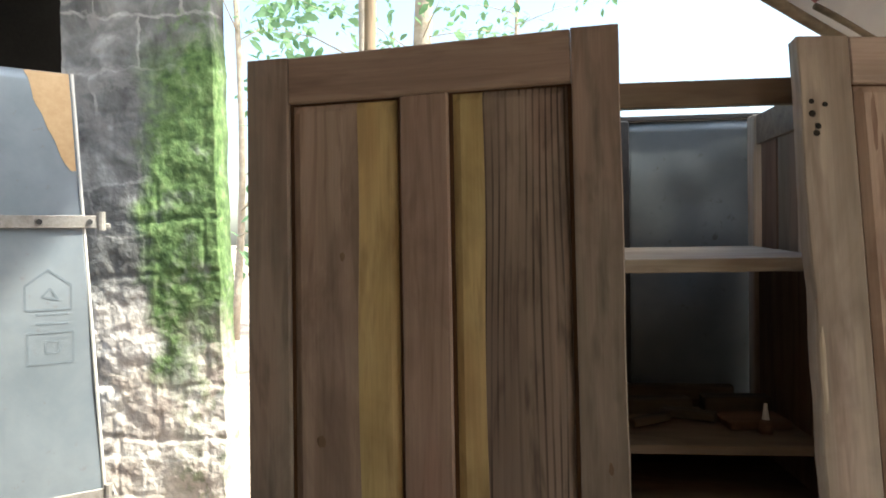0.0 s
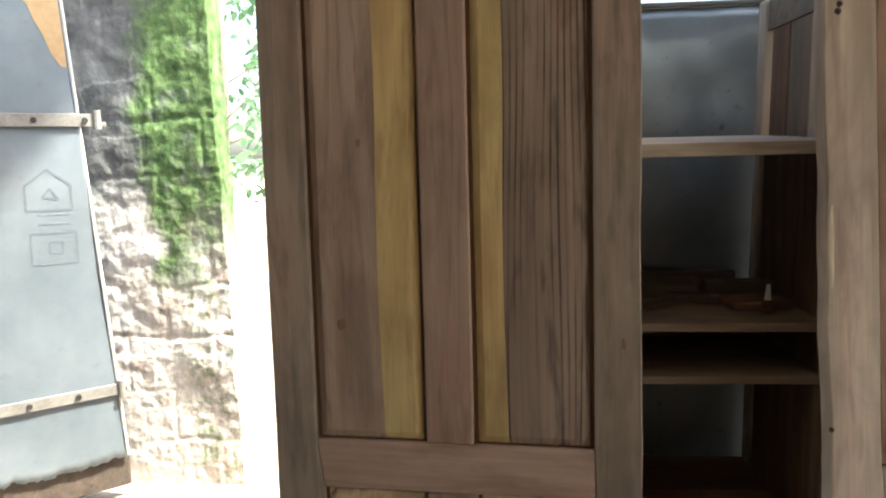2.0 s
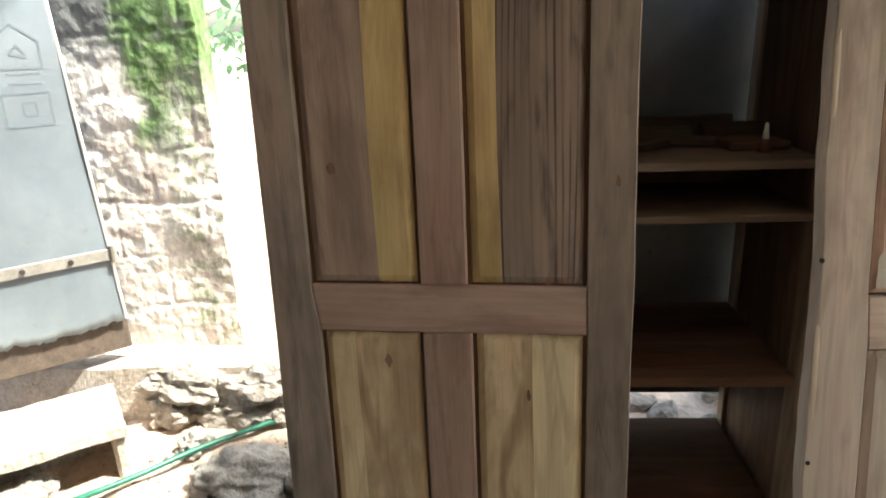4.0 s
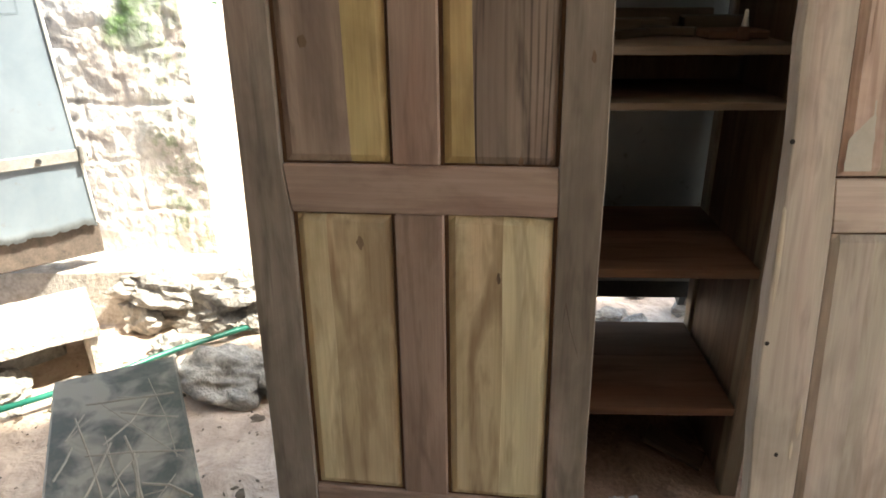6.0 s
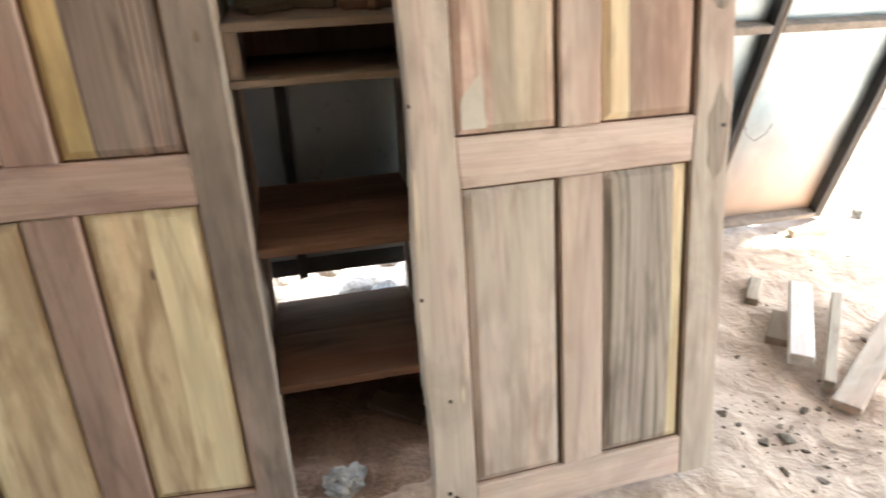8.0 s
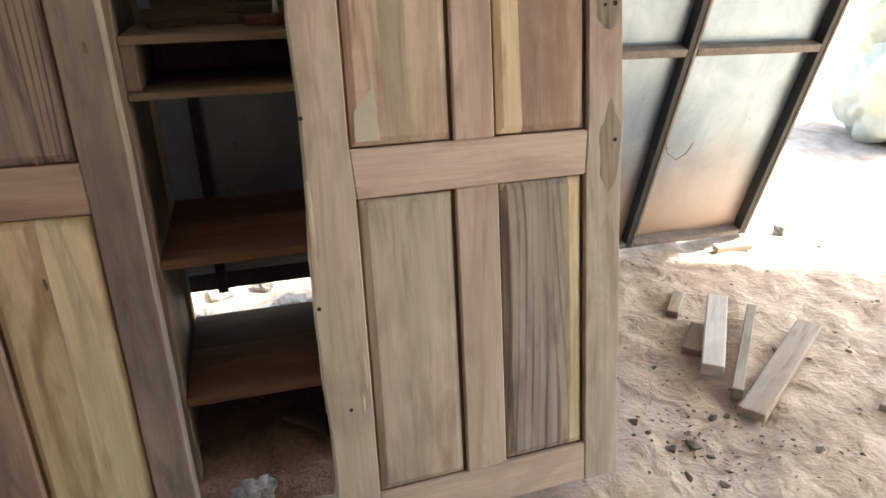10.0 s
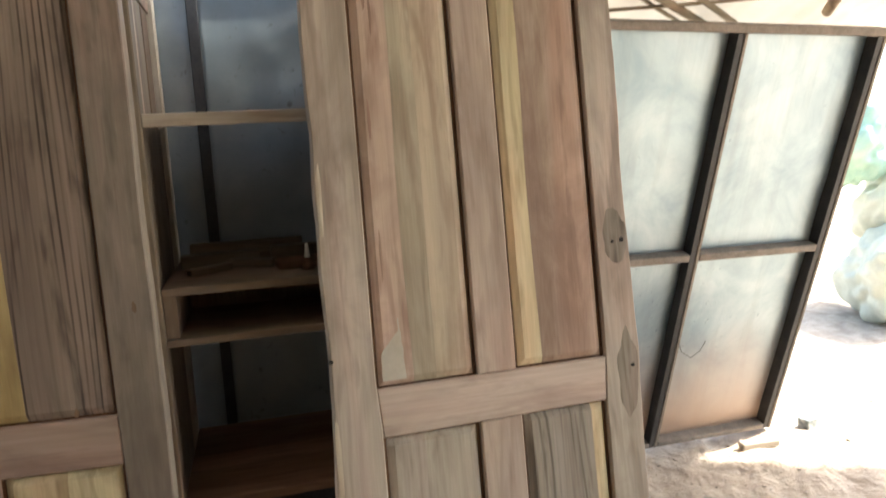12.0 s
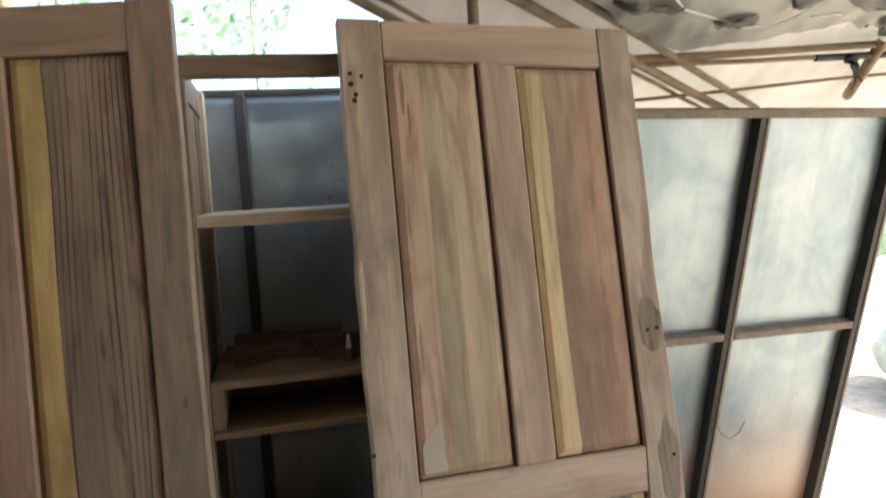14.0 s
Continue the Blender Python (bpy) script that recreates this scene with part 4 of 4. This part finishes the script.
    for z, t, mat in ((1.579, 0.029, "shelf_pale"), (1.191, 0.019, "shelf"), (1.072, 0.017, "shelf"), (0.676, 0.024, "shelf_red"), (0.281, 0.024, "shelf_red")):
        half = dp * 0.55
        # the uppermost shelf is nailed on askew and rises towards the back
        rise = 0.045 if z > 1.5 else 0.0
        for lo, hi in (((0.001, 0.001, z - t), (wi - 0.001, half - 0.0007, z)), ((0.001, half, z - t + 0.001), (wi - 0.001, dp - 0.005 if z < 0.8 else dp - 0.047, z - 0.001))):
            bm = boxm(lo, hi, 0.002)
            for v in bm.verts:
                v.co.z += rise * v.co.y + (0.004 * noise.noise(Vector((v.co.x * 9, 2, z))) if rise else 0.0)
            part("shelf", bm, M[mat], unit)
    # added board that stops light from behind below the bottom shelf
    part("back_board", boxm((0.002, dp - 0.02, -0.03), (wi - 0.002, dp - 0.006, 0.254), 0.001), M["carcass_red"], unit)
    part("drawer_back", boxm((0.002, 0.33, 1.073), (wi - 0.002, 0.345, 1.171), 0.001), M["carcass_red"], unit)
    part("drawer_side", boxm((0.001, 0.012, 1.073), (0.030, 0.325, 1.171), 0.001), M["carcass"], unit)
    return unit


build_shelves()


def build_tin_back():
    back = thing("tin_back_panel", "dull tin sheet panel on a dark frame behind the shelving", "panel", UNIT)
    y = 0.497
    for a, b in ((-0.05, 0.095), (0.099, 0.50)):
        def place(u, v, a=a, b=b):
            x, z = a + u * (b - a), 0.412 + v * 1.533
            return Vector((x, y + 0.008 * noise.noise(Vector((x * 6, z * 5, 2))) + 0.004 * noise.noise(Vector((x * 15, z * 12, 2))), z))
        part("tin_sheet", lattice(16, 50, place, thick=(0, 0.003, 0)), M["tin_dull"], back, smooth=True)
    part("frame_post", boxm((0.082, y - 0.024, 0.350), (0.112, y + 0.006, 1.945), 0.002), M["iron"], back)
    part("frame_rail", boxm((-0.05, y + 0.0065, 0.350), (0.50, y + 0.030, 0.411), 0.002), M["iron"], back)
    part("frame_rail", boxm((-0.05, y - 0.010, 1.946), (0.50, y + 0.012, 1.960), 0.002), M["iron"], back)
    for x in (-0.075, 0.5005):
        part("leg", boxm((x, y - 0.014, -0.04), (x + 0.025, y + 0.014, 1.96), 0.002), M["iron"], back)


build_tin_back()


def on_shelf(u, d, z):
    """A place in the shelving unit: across, deep, high."""
    return UNIT @ Vector((u, d, z))


for k, (u, d, ln, w, t, turn) in enumerate(((0.12, 0.28, 0.20, 0.05, 0.035, 8), (0.20, 0.22, 0.13, 0.035, 0.02, -22), (0.33, 0.29, 0.16, 0.05, 0.04, 4), (0.19, 0.345, 0.30, 0.03, 0.055, 2), (0.33, 0.17, 0.14, 0.10, 0.018, 8), (0.10, 0.17, 0.12, 0.025, 0.018, 40))):
    ob = part("wood_scrap", boxm((-ln / 2, -w / 2, 0), (ln / 2, w / 2, t), 0.003), M["debris"] if k != 4 else M["shelf_red"])
    ob.matrix_world = Matrix.Translation(on_shelf(u, d, 1.192)) @ pose(0, 0, 0, 0, 0, turn - 5)
    tagged(ob, "dusty brown wood scrap lying on the shelf", "wood scrap", "scraps on the shelf")
bottle = thing("glue_bottle", "small brown bottle with a white nozzle on the shelf", "bottle", Matrix.Translation(on_shelf(0.335, 0.10, 1.1915)))
part("body", rod([(0, 0, 0), (0, 0, 0.022), (0, 0, 0.03)], 0.015, 14, 0.6), M["shelf_red"], bottle, smooth=True)
part("nozzle", rod([(0, 0, 0.03), (0, 0, 0.045), (0, 0, 0.065)], 0.008, 10, 0.45), M["white_cap"], bottle, "white plastic nozzle", smooth=True)


# ---------------- leaning tin screen ----------------
def build_screen():
    """A framed tin screen; its foot stands further off than its head."""
    m = pose(2.466, 2.67, 0.0, 16.0, 1.2, 0.0)
    screen = thing("tin_screen", "framed galvanised tin screen leaning under the roof edge", "screen", m)
    Hs, bay, t = 1.935, 0.665, 0.034
    cols = (-2 * bay, -bay, 0.0, bay)
    for x in cols:
        part("post", boxm((x - 0.026, -0.022, 0.0), (x + 0.002, 0.044, Hs - 0.021), 0.002), M["iron"], screen)
        part("post_face", boxm((x + 0.0025, -0.026, 0.0), (x + t - 0.016, 0.040, Hs - 0.021), 0.002), M["frame_brown"], screen)
    part("rail", boxm((cols[0] - 0.02, -0.026, Hs - 0.02), (bay + 0.022, 0.042, Hs + 0.012), 0.003), M["frame_brown"], screen)
    for x in cols[:-1]:
        part("rail", boxm((x + 0.0225, -0.025, 0.985), (x + bay - 0.0265, 0.041, 1.018), 0.003), M["frame_brown"], screen)
        part("rail", boxm((x + 0.0225, -0.025, 0.0), (x + bay - 0.0265, 0.041, 0.028), 0.003), M["frame_brown"], screen)
        for a, b in ((0.015, 1.0005), (1.0015, Hs - 0.004)):
            def place(u, v, x=x, a=a, b=b):
                px, pz = x - 0.0075 + u * (bay - 0.001), a + v * (b - a)
                return Vector((px, 0.029 + 0.006 * noise.noise(Vector((px * 4, pz * 4, 6))) + 0.0006 * noise.noise(Vector((px * 11, pz * 11, 6))), pz))
            part("tin_sheet", lattice(24, 32, place, thick=(0, 0.002, 0)), M["tin"], screen, smooth=True)
    # wire hanging from the post
    part("wire", rod([(0.0, -0.03, 0.60), (0.03, -0.035, 0.54), (0.09, -0.03, 0.50), (0.13, -0.03, 0.53), (0.15, -0.03, 0.58)], 0.0016, 5), M["iron"], screen, "loose thin wire")


build_screen()


# ---------------- roof ----------------
def roof_z(y):
    return 1.9 + 0.45 * (2.2 - y)


def build_roof():
    roof = thing("shed_roof", "low lean-to roof of beige sheet on dry bamboo rafters", "roof")

    def edge_y(x):
        if x < 3.3:
            return max(1.52, min(2.6, 1.60 + 0.66 * (x - 0.70)))
        return 2.6 - 0.85 * min(1.0, (x - 3.3) / 1.5) + 0.04 * noise.noise(Vector((x * 3, 0, 0)))

    def place(u, v):
        x = -2.4 + u * 7.4
        far = edge_y(x) + 0.02
        y = -2.7 + v * (far + 2.7)
        return Vector((x, y, roof_z(y) + 0.045 + 0.012 * noise.noise(Vector((x * 5, y * 2, 0))) + 0.006 * math.sin(x * 60)))

    part("sheet", lattice(260, 36, place, thick=(0, 0, 0.004)), M["roof_sheet"], roof, smooth=True)
    # unseen sheet added higher up, to shade the tin back panel from the sun
    def upper(u, v):
        x, y = 1.3 + u * 1.3, 1.25 + v * 0.6
        return Vector((x, y, 3.15 + 0.1 * v + 0.01 * math.sin(x * 60)))

    part("upper_sheet", lattice(90, 8, upper, thick=(0, 0, 0.004)), M["tin_dull"], roof, "unseen tin sheet added to keep the sun off the tin back panel", smooth=True)

    def line(x0, y0, x1, y1, r, dz=0.0, name="rafter", mat="bamboo"):
        pts = [(x0 + (x1 - x0) * k / 12, y0 + (y1 - y0) * k / 12, roof_z(y0 + (y1 - y0) * k / 12) + dz + 0.0015 * math.sin(k * 1.3)) for k in range(13)]
        part(name, rod(pts, r, 9, 0.9, None, 0.06), M[mat], roof, smooth=True)

    line(0.60, 1.526, 1.90, 2.325, 0.014)
    line(-2.3, 1.50, 0.7, 1.56, 0.014)
    line(1.161, 1.61, 2.52, 2.29, 0.017)
    line(1.10, 1.467, 2.55, 2.23, 0.014)
    line(1.65, 1.91, 2.42, 2.306, 0.008, 0.02)
    line(0.95, 1.72, 1.60, 2.10, 0.008, 0.02)
    line(1.45, 1.994, 2.62, 1.936, 0.010, 0.0, "purlin")
    line(1.45, 1.980, 4.10, 1.775, 0.014, 0.004, "purlin")
    line(1.50, 2.219, 3.90, 1.91, 0.007, 0.0, "purlin")
    line(2.68, 1.66, 2.92, 2.16, 0.022, 0.0, "rafter", "pole")
    line(1.08, 1.575, 1.60, 1.46, 0.010, -0.005, "purlin", "iron")
    part("purlin", rod([(2.56, 1.938, 2.016), (4.2, 1.82, 2.06)], 0.013, 9), M["iron"], roof, "dark thin purlin")
    return roof


build_roof()


def tarp_edge(x):
    """How far the free edge of the tarpaulin reaches under the roof."""
    line = ((1.15, 1.38), (1.31, 1.47), (1.70, 1.737), (1.95, 1.845), (2.07, 1.81), (2.33, 1.77), (2.49, 1.72), (2.66, 1.77), (2.89, 1.84), (5.0, 1.80))
    for (xa, ya), (xb, yb) in zip(line, line[1:]):
        if x <= xb:
            return ya + (yb - ya) * (x - xa) / (xb - xa)
    return 1.80


def build_tarp():
    tarp = thing("tarpaulin", "crumpled silver plastic tarpaulin hung beneath the roof", "tarpaulin")

    def cloth_z(x, y):
        # long sharp creases, finer ones across, and a gathered free edge
        ridge = 1 - abs(noise.noise(Vector((x * 2.4 + y * 1.6, y * 0.9 - x * 0.7, 8)))) * 2.4
        cross = 1 - abs(noise.noise(Vector((x * 1.4 - y * 2.0, y * 2.6 + x * 1.6, 14)))) * 2.4
        small = 1 - abs(noise.noise(Vector((x * 9 + y * 3, y * 7, 3)))) * 2.0
        near = max(0.0, 1 - (tarp_edge(x) - y) / 0.25)
        sag = -0.008 * max(0.0, ridge) ** 6 - 0.006 * max(0.0, cross) ** 7 - 0.012 * near * max(0.0, small) ** 3 + 0.035 * noise.noise(Vector((x * 1.5, y * 1.7, 2)))
        roll = -0.012 * near * noise.noise(Vector((x * 11, 3, 1)))
        return roof_z(y) - 0.045 + sag * (1 - 0.4 * near) + roll

    def place(u, v):
        x = 1.17 + u * 3.7
        y = -2.5 + v * (tarp_edge(x) + 2.5)
        return Vector((x, y, cloth_z(x, y)))

    part("cloth", lattice(260, 250, place), M["tarp"], tarp, smooth=True)

    # a small dark patch that follows the cloth just below it
    def add_patch(x, y, a, ln, w, seed):
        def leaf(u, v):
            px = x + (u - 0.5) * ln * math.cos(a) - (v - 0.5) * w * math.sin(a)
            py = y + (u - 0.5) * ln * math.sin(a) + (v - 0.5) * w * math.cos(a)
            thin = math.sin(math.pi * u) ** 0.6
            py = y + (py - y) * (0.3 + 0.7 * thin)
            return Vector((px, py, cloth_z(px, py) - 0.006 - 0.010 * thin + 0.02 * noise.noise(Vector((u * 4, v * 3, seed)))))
        part("torn_flap", lattice(14, 6, leaf), M["tarp_dark"], tarp, "small dark patch just beneath the sheet", smooth=True)

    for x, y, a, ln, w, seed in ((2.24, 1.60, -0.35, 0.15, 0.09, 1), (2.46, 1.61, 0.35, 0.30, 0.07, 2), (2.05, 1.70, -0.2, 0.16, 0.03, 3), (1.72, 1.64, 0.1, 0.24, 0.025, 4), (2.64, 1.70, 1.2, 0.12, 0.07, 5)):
        add_patch(x, y, a, ln, w, seed)

    # glints on the creases, made as thin near-white rods along the cloth
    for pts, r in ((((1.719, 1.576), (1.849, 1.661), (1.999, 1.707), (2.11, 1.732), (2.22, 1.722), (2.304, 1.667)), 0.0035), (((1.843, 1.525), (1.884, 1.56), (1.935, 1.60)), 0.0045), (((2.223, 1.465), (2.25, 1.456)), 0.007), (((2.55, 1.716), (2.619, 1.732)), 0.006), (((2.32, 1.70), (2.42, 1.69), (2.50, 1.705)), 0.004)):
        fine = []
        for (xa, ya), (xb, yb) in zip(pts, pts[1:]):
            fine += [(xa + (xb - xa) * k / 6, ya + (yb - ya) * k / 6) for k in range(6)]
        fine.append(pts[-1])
        part("glint", rod([(x, y + 0.004 * noise.noise(Vector((x * 30, 0, 2))), cloth_z(x, y) - 0.001) for x, y in fine], r, 6, 0.5, None, 0.9), M["tarp_glint"], tarp, "thin pale rod standing for a glint on the sheet", smooth=True)

    def red(u, v):
        a = Vector((0.58, 1.53)).lerp(Vector((0.94, 1.70)), u)
        b = Vector((0.80, 1.02)).lerp(Vector((1.40, 1.12)), u)
        p = b.lerp(a, v)
        return Vector((p.x, p.y, roof_z(p.y) + 0.012 + 0.015 * noise.noise(Vector((u * 5, v * 5, 2)))))
    tagged(part("red_sheet", lattice(16, 16, red), M["red_sheet"], smooth=True), "faded red plastic sheet tucked under the roof", "plastic sheet")


build_tarp()


def build_tie(x, y, z, s, seed):
    tie = thing("tie", "knotted black plastic strip tied round the roof purlin", "strip", pose(x, y, z))
    r = random.Random(seed)
    for k in range(5):
        pts = [(0, 0, 0.015), (r.uniform(-0.02, 0.02), -0.015, -0.03 * s), (r.uniform(-0.03, 0.03), -0.01, -0.06 * s - 0.05 * s * r.random())]
        part("strand", rod(pts, 0.006, 5, 0.6), M["strip"], tie)
    part("knot", boulder((0.026, 0.022, 0.02), seed, 2, 0.4), M["strip"], tie)


build_tie(2.70, 1.92, 2.01, 1.0, 3)
build_tie(1.13, 1.58, 2.18, 0.7, 5)


# ---------------- poles and trees behind ----------------
def pole_thing(x, y, h, r, label):
    ob = part("wooden_pole", rod([(x + 0.01 * math.sin(k), y, -0.1 + (h + 0.1) * k / 8) for k in range(9)], r, 10, 0.85, None, 0.1), M["pole"], smooth=True)
    tagged(ob, label, "pole")


pole_thing(-0.273, 2.95, 3.2, 0.027, "weathered wooden pole standing in the yard behind the plinth")
pole_thing(1.178, 1.612, 2.19, 0.017, "thin wooden prop under the roof edge")


def build_tree(x, y, h, seed, n_leaf, spread, low, girth=0.07):
    r = random.Random(seed)
    tree = thing("tree", "slender tree with a loose crown of broad green leaves", "tree", pose(x, y, 0), "trees behind the yard")
    trunk = [(0.12 * math.sin(k * 0.7 + seed), 0.1 * math.cos(k + seed), -0.1 + h * k / 8) for k in range(9)]
    bm = rod(trunk, girth, 12, 0.5, None, 0.15)
    tips = []
    for k in range(14):
        z = h * r.uniform(low, 1.0)
        base = Vector((0.12 * math.sin(z / h * 5.6 + seed), 0, z))
        a, ln = r.uniform(0, 6.3), spread * r.uniform(0.5, 1.0)
        tip = base + Vector((math.cos(a) * ln, math.sin(a) * ln, ln * r.uniform(-0.1, 0.6)))
        rod([base, (base + tip) / 2 + Vector((0, 0, 0.08)), tip], 0.014, 6, 0.3, bm)
        tips += [(base + tip) / 2, tip, base.lerp(tip, 0.75)]
    part("trunk", bm, M["bark"], tree, smooth=True)
    verts, faces = [], []
    for _ in range(n_leaf):
        c = r.choice(tips) + Vector([r.gauss(0, 0.22) for _ in range(3)])
        turn = Euler((r.uniform(-1.1, 1.1), r.uniform(-1.1, 1.1), r.uniform(0, 6.3))).to_matrix()
        s = r.uniform(0.05, 0.12)
        b = len(verts)
        for p in ((-1.0, 0, 0), (-0.3, -0.55, 0.1), (0.5, -0.45, 0.08), (1.2, 0, -0.1), (0.5, 0.45, 0.08), (-0.3, 0.55, 0.1)):
            verts.append(c + turn @ (Vector(p) * s))
        faces.append(tuple(range(b, b + 6)))
    me = bpy.data.meshes.new("crown")
    me.from_pydata([tuple(v) for v in verts], [], faces)
    me.materials.append(M["leaf"])
    crown = new("crown", me)
    crown.parent = tree


build_tree(-1.15, 8.0, 6.2, 1, 520, 1.5, 0.20)
build_tree(-0.88, 12.1, 8.5, 2, 620, 2.0, 0.2, 0.24)
build_tree(-3.9, 11.0, 7.5, 5, 1100, 2.0, 0.1)
build_tree(0.9, 15.0, 8.0, 7, 180, 2.2, 0.4)

def build_sack(x, y, z, s, mat, label, seed):
    bm = boulder(s, seed, 5, 0.28)
    for v in bm.verts:
        d = v.co.normalized()
        v.co *= 1 + 0.05 * noise.noise(Vector((d.x * 3, d.y * 3, d.z * 9 + seed))) + 0.03 * noise.noise(d * 11 + Vector((seed, 0, 0)))
    ob = part("woven_sack", bm, M[mat], smooth=True)
    ob.matrix_world = pose(x, y, z, 0, 10 * seed, 20 * seed)
    tagged(ob, label, "sack", "sacks heaped in the yard")


build_sack(5.5, 3.9, 0.30, (0.55, 0.36, 0.36), "sack", "bulging pale woven sack at the foot of the heap", 2)
build_sack(5.7, 4.0, 0.86, (0.50, 0.34, 0.32), "sack", "bulging pale woven sack on top of another", 3)
build_sack(5.25, 4.15, 1.28, (0.36, 0.26, 0.24), "sack_green", "faded green woven sack on top of the heap", 4)
build_sack(6.5, 4.4, 0.32, (0.60, 0.4, 0.38), "sack", "bulging pale woven sack beside the heap", 5)


# ---------------- things on the ground ----------------
def offcut(a, b, w, t, label, mat, z=None, tilt=0.0):
    a, b = Vector(a), Vector(b)
    d = b - a
    ln = d.length
    ob = part("wood_offcut", boxm((-ln / 2, -w / 2, -t / 2), (ln / 2, w / 2, t / 2), 0.003), M[mat])
    mid = (a + b) / 2
    h = earth(mid.x, mid.y) + t / 2 if z is None else z
    ob.matrix_world = pose(mid.x, mid.y, h, 0, tilt, math.degrees(math.atan2(d.y, d.x)))
    tagged(ob, label, "wood offcut", "offcuts on the sandy ground")


offcut((2.289, 2.032), (2.424, 2.179), 0.048, 0.035, "short dark wood offcut on the sandy ground", "offcut")
offcut((2.136, 1.583), (2.442, 1.964), 0.075, 0.045, "thick pale grey wood offcut resting on another", "offcut_pale", 0.036, -4)
offcut((2.195, 1.765), (2.346, 1.914), 0.08, 0.035, "short dark wood offcut on the sandy ground", "offcut")
offcut((2.146, 1.467), (2.551, 1.892), 0.036, 0.045, "narrow sawn wood offcut lying on the sandy ground", "offcut", 0.010, -3)
offcut((2.123, 1.369), (2.687, 1.734), 0.085, 0.03, "flat sawn wood offcut lying on the sandy ground", "offcut", 0.002, -2)
offcut((2.56, 1.26), (2.76, 1.34), 0.06, 0.03, "short wood offcut lying on the sandy ground", "offcut")
offcut((2.869, 2.525), (3.06, 2.505), 0.05, 0.03, "thin wood strip under the foot of the screen", "offcut")
blk = part("dark_block", boxm((-0.05, -0.03, 0), (0.05, 0.03, 0.06), 0.004), M["slab"])
blk.matrix_world = pose(3.33, 2.58, earth(3.33, 2.58) - 0.004, 0, 0, 10)
tagged(blk, "small dark block lying on the bright ground", "block")
# rough plank and crumpled plastic below the shelving
pl = part("broken_plank", boxm((-0.085, -0.035, 0), (0.085, 0.035, 0.016), 0.003), M["plank_dark"])
pl.matrix_world = pose(0.80, 1.68, 0.060, 6, 14, -30)
tagged(pl, "broken red-brown plank end below the bottom shelf", "plank")


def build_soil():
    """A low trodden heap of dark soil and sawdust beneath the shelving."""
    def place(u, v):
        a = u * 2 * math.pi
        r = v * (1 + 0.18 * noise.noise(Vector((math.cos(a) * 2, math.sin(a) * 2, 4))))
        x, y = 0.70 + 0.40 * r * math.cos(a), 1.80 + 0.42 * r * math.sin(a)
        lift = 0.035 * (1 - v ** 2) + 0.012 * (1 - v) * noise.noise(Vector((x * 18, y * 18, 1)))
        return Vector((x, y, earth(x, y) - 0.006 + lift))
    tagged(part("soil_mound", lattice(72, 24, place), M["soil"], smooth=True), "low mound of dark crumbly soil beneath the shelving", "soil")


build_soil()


def build_plastic():
    bm = bmesh.new()
    bmesh.ops.create_icosphere(bm, subdivisions=4, radius=1.0)
    for v in bm.verts:
        d = v.co.normalized()
        k = 0.8 + 0.45 * noise.noise(d * 2.2) + 0.22 * abs(noise.noise(d * 6.5))
        v.co = Vector((d.x * 0.058, d.y * 0.045, d.z * 0.045 + 0.03)) * k
    ob = part("plastic_bag", bm, M["foil"])
    ob.matrix_world = pose(0.61, 1.46, 0.0)
    tagged(ob, "crumpled pale plastic bag lying between the doors", "plastic bag")


build_plastic()


def build_chips():
    r = random.Random(21)
    bm = bmesh.new()
    for _ in range(620):
        pick = r.random()
        if pick < 0.2:
            x, y = r.gauss(1.95, 0.12), r.gauss(1.35, 0.14)
        elif pick < 0.6:
            x, y = r.uniform(1.75, 4.0), r.uniform(1.1, 3.0)
        else:
            x, y = r.uniform(-1.3, -0.25), r.uniform(1.2, 2.35)
        s = r.uniform(0.003, 0.009) if r.random() < 0.93 else r.uniform(0.012, 0.026)
        a, b, h = s * r.uniform(0.7, 1.4), s * r.uniform(0.35, 1.0), s * r.uniform(0.15, 0.5)
        z = earth(x, y)
        m = Matrix.Translation((x, y, z)) @ Matrix.Rotation(r.uniform(0, 6.3), 4, "Z") @ Matrix.Rotation(r.uniform(-0.3, 0.3), 4, "X") @ Matrix.Diagonal((a, b, h, 1))
        made = bmesh.ops.create_icosphere(bm, subdivisions=1, radius=1.0, matrix=m)
        for v in made["verts"]:
            v.co += Vector((r.uniform(-1, 1), r.uniform(-1, 1), r.uniform(-0.5, 0.5))) * s * 0.25
    tagged(part("wood_chips", bm, M["debris"]), "scattered dark wood chips and crumbs on the ground", "chips", kind="stuff")


build_chips()
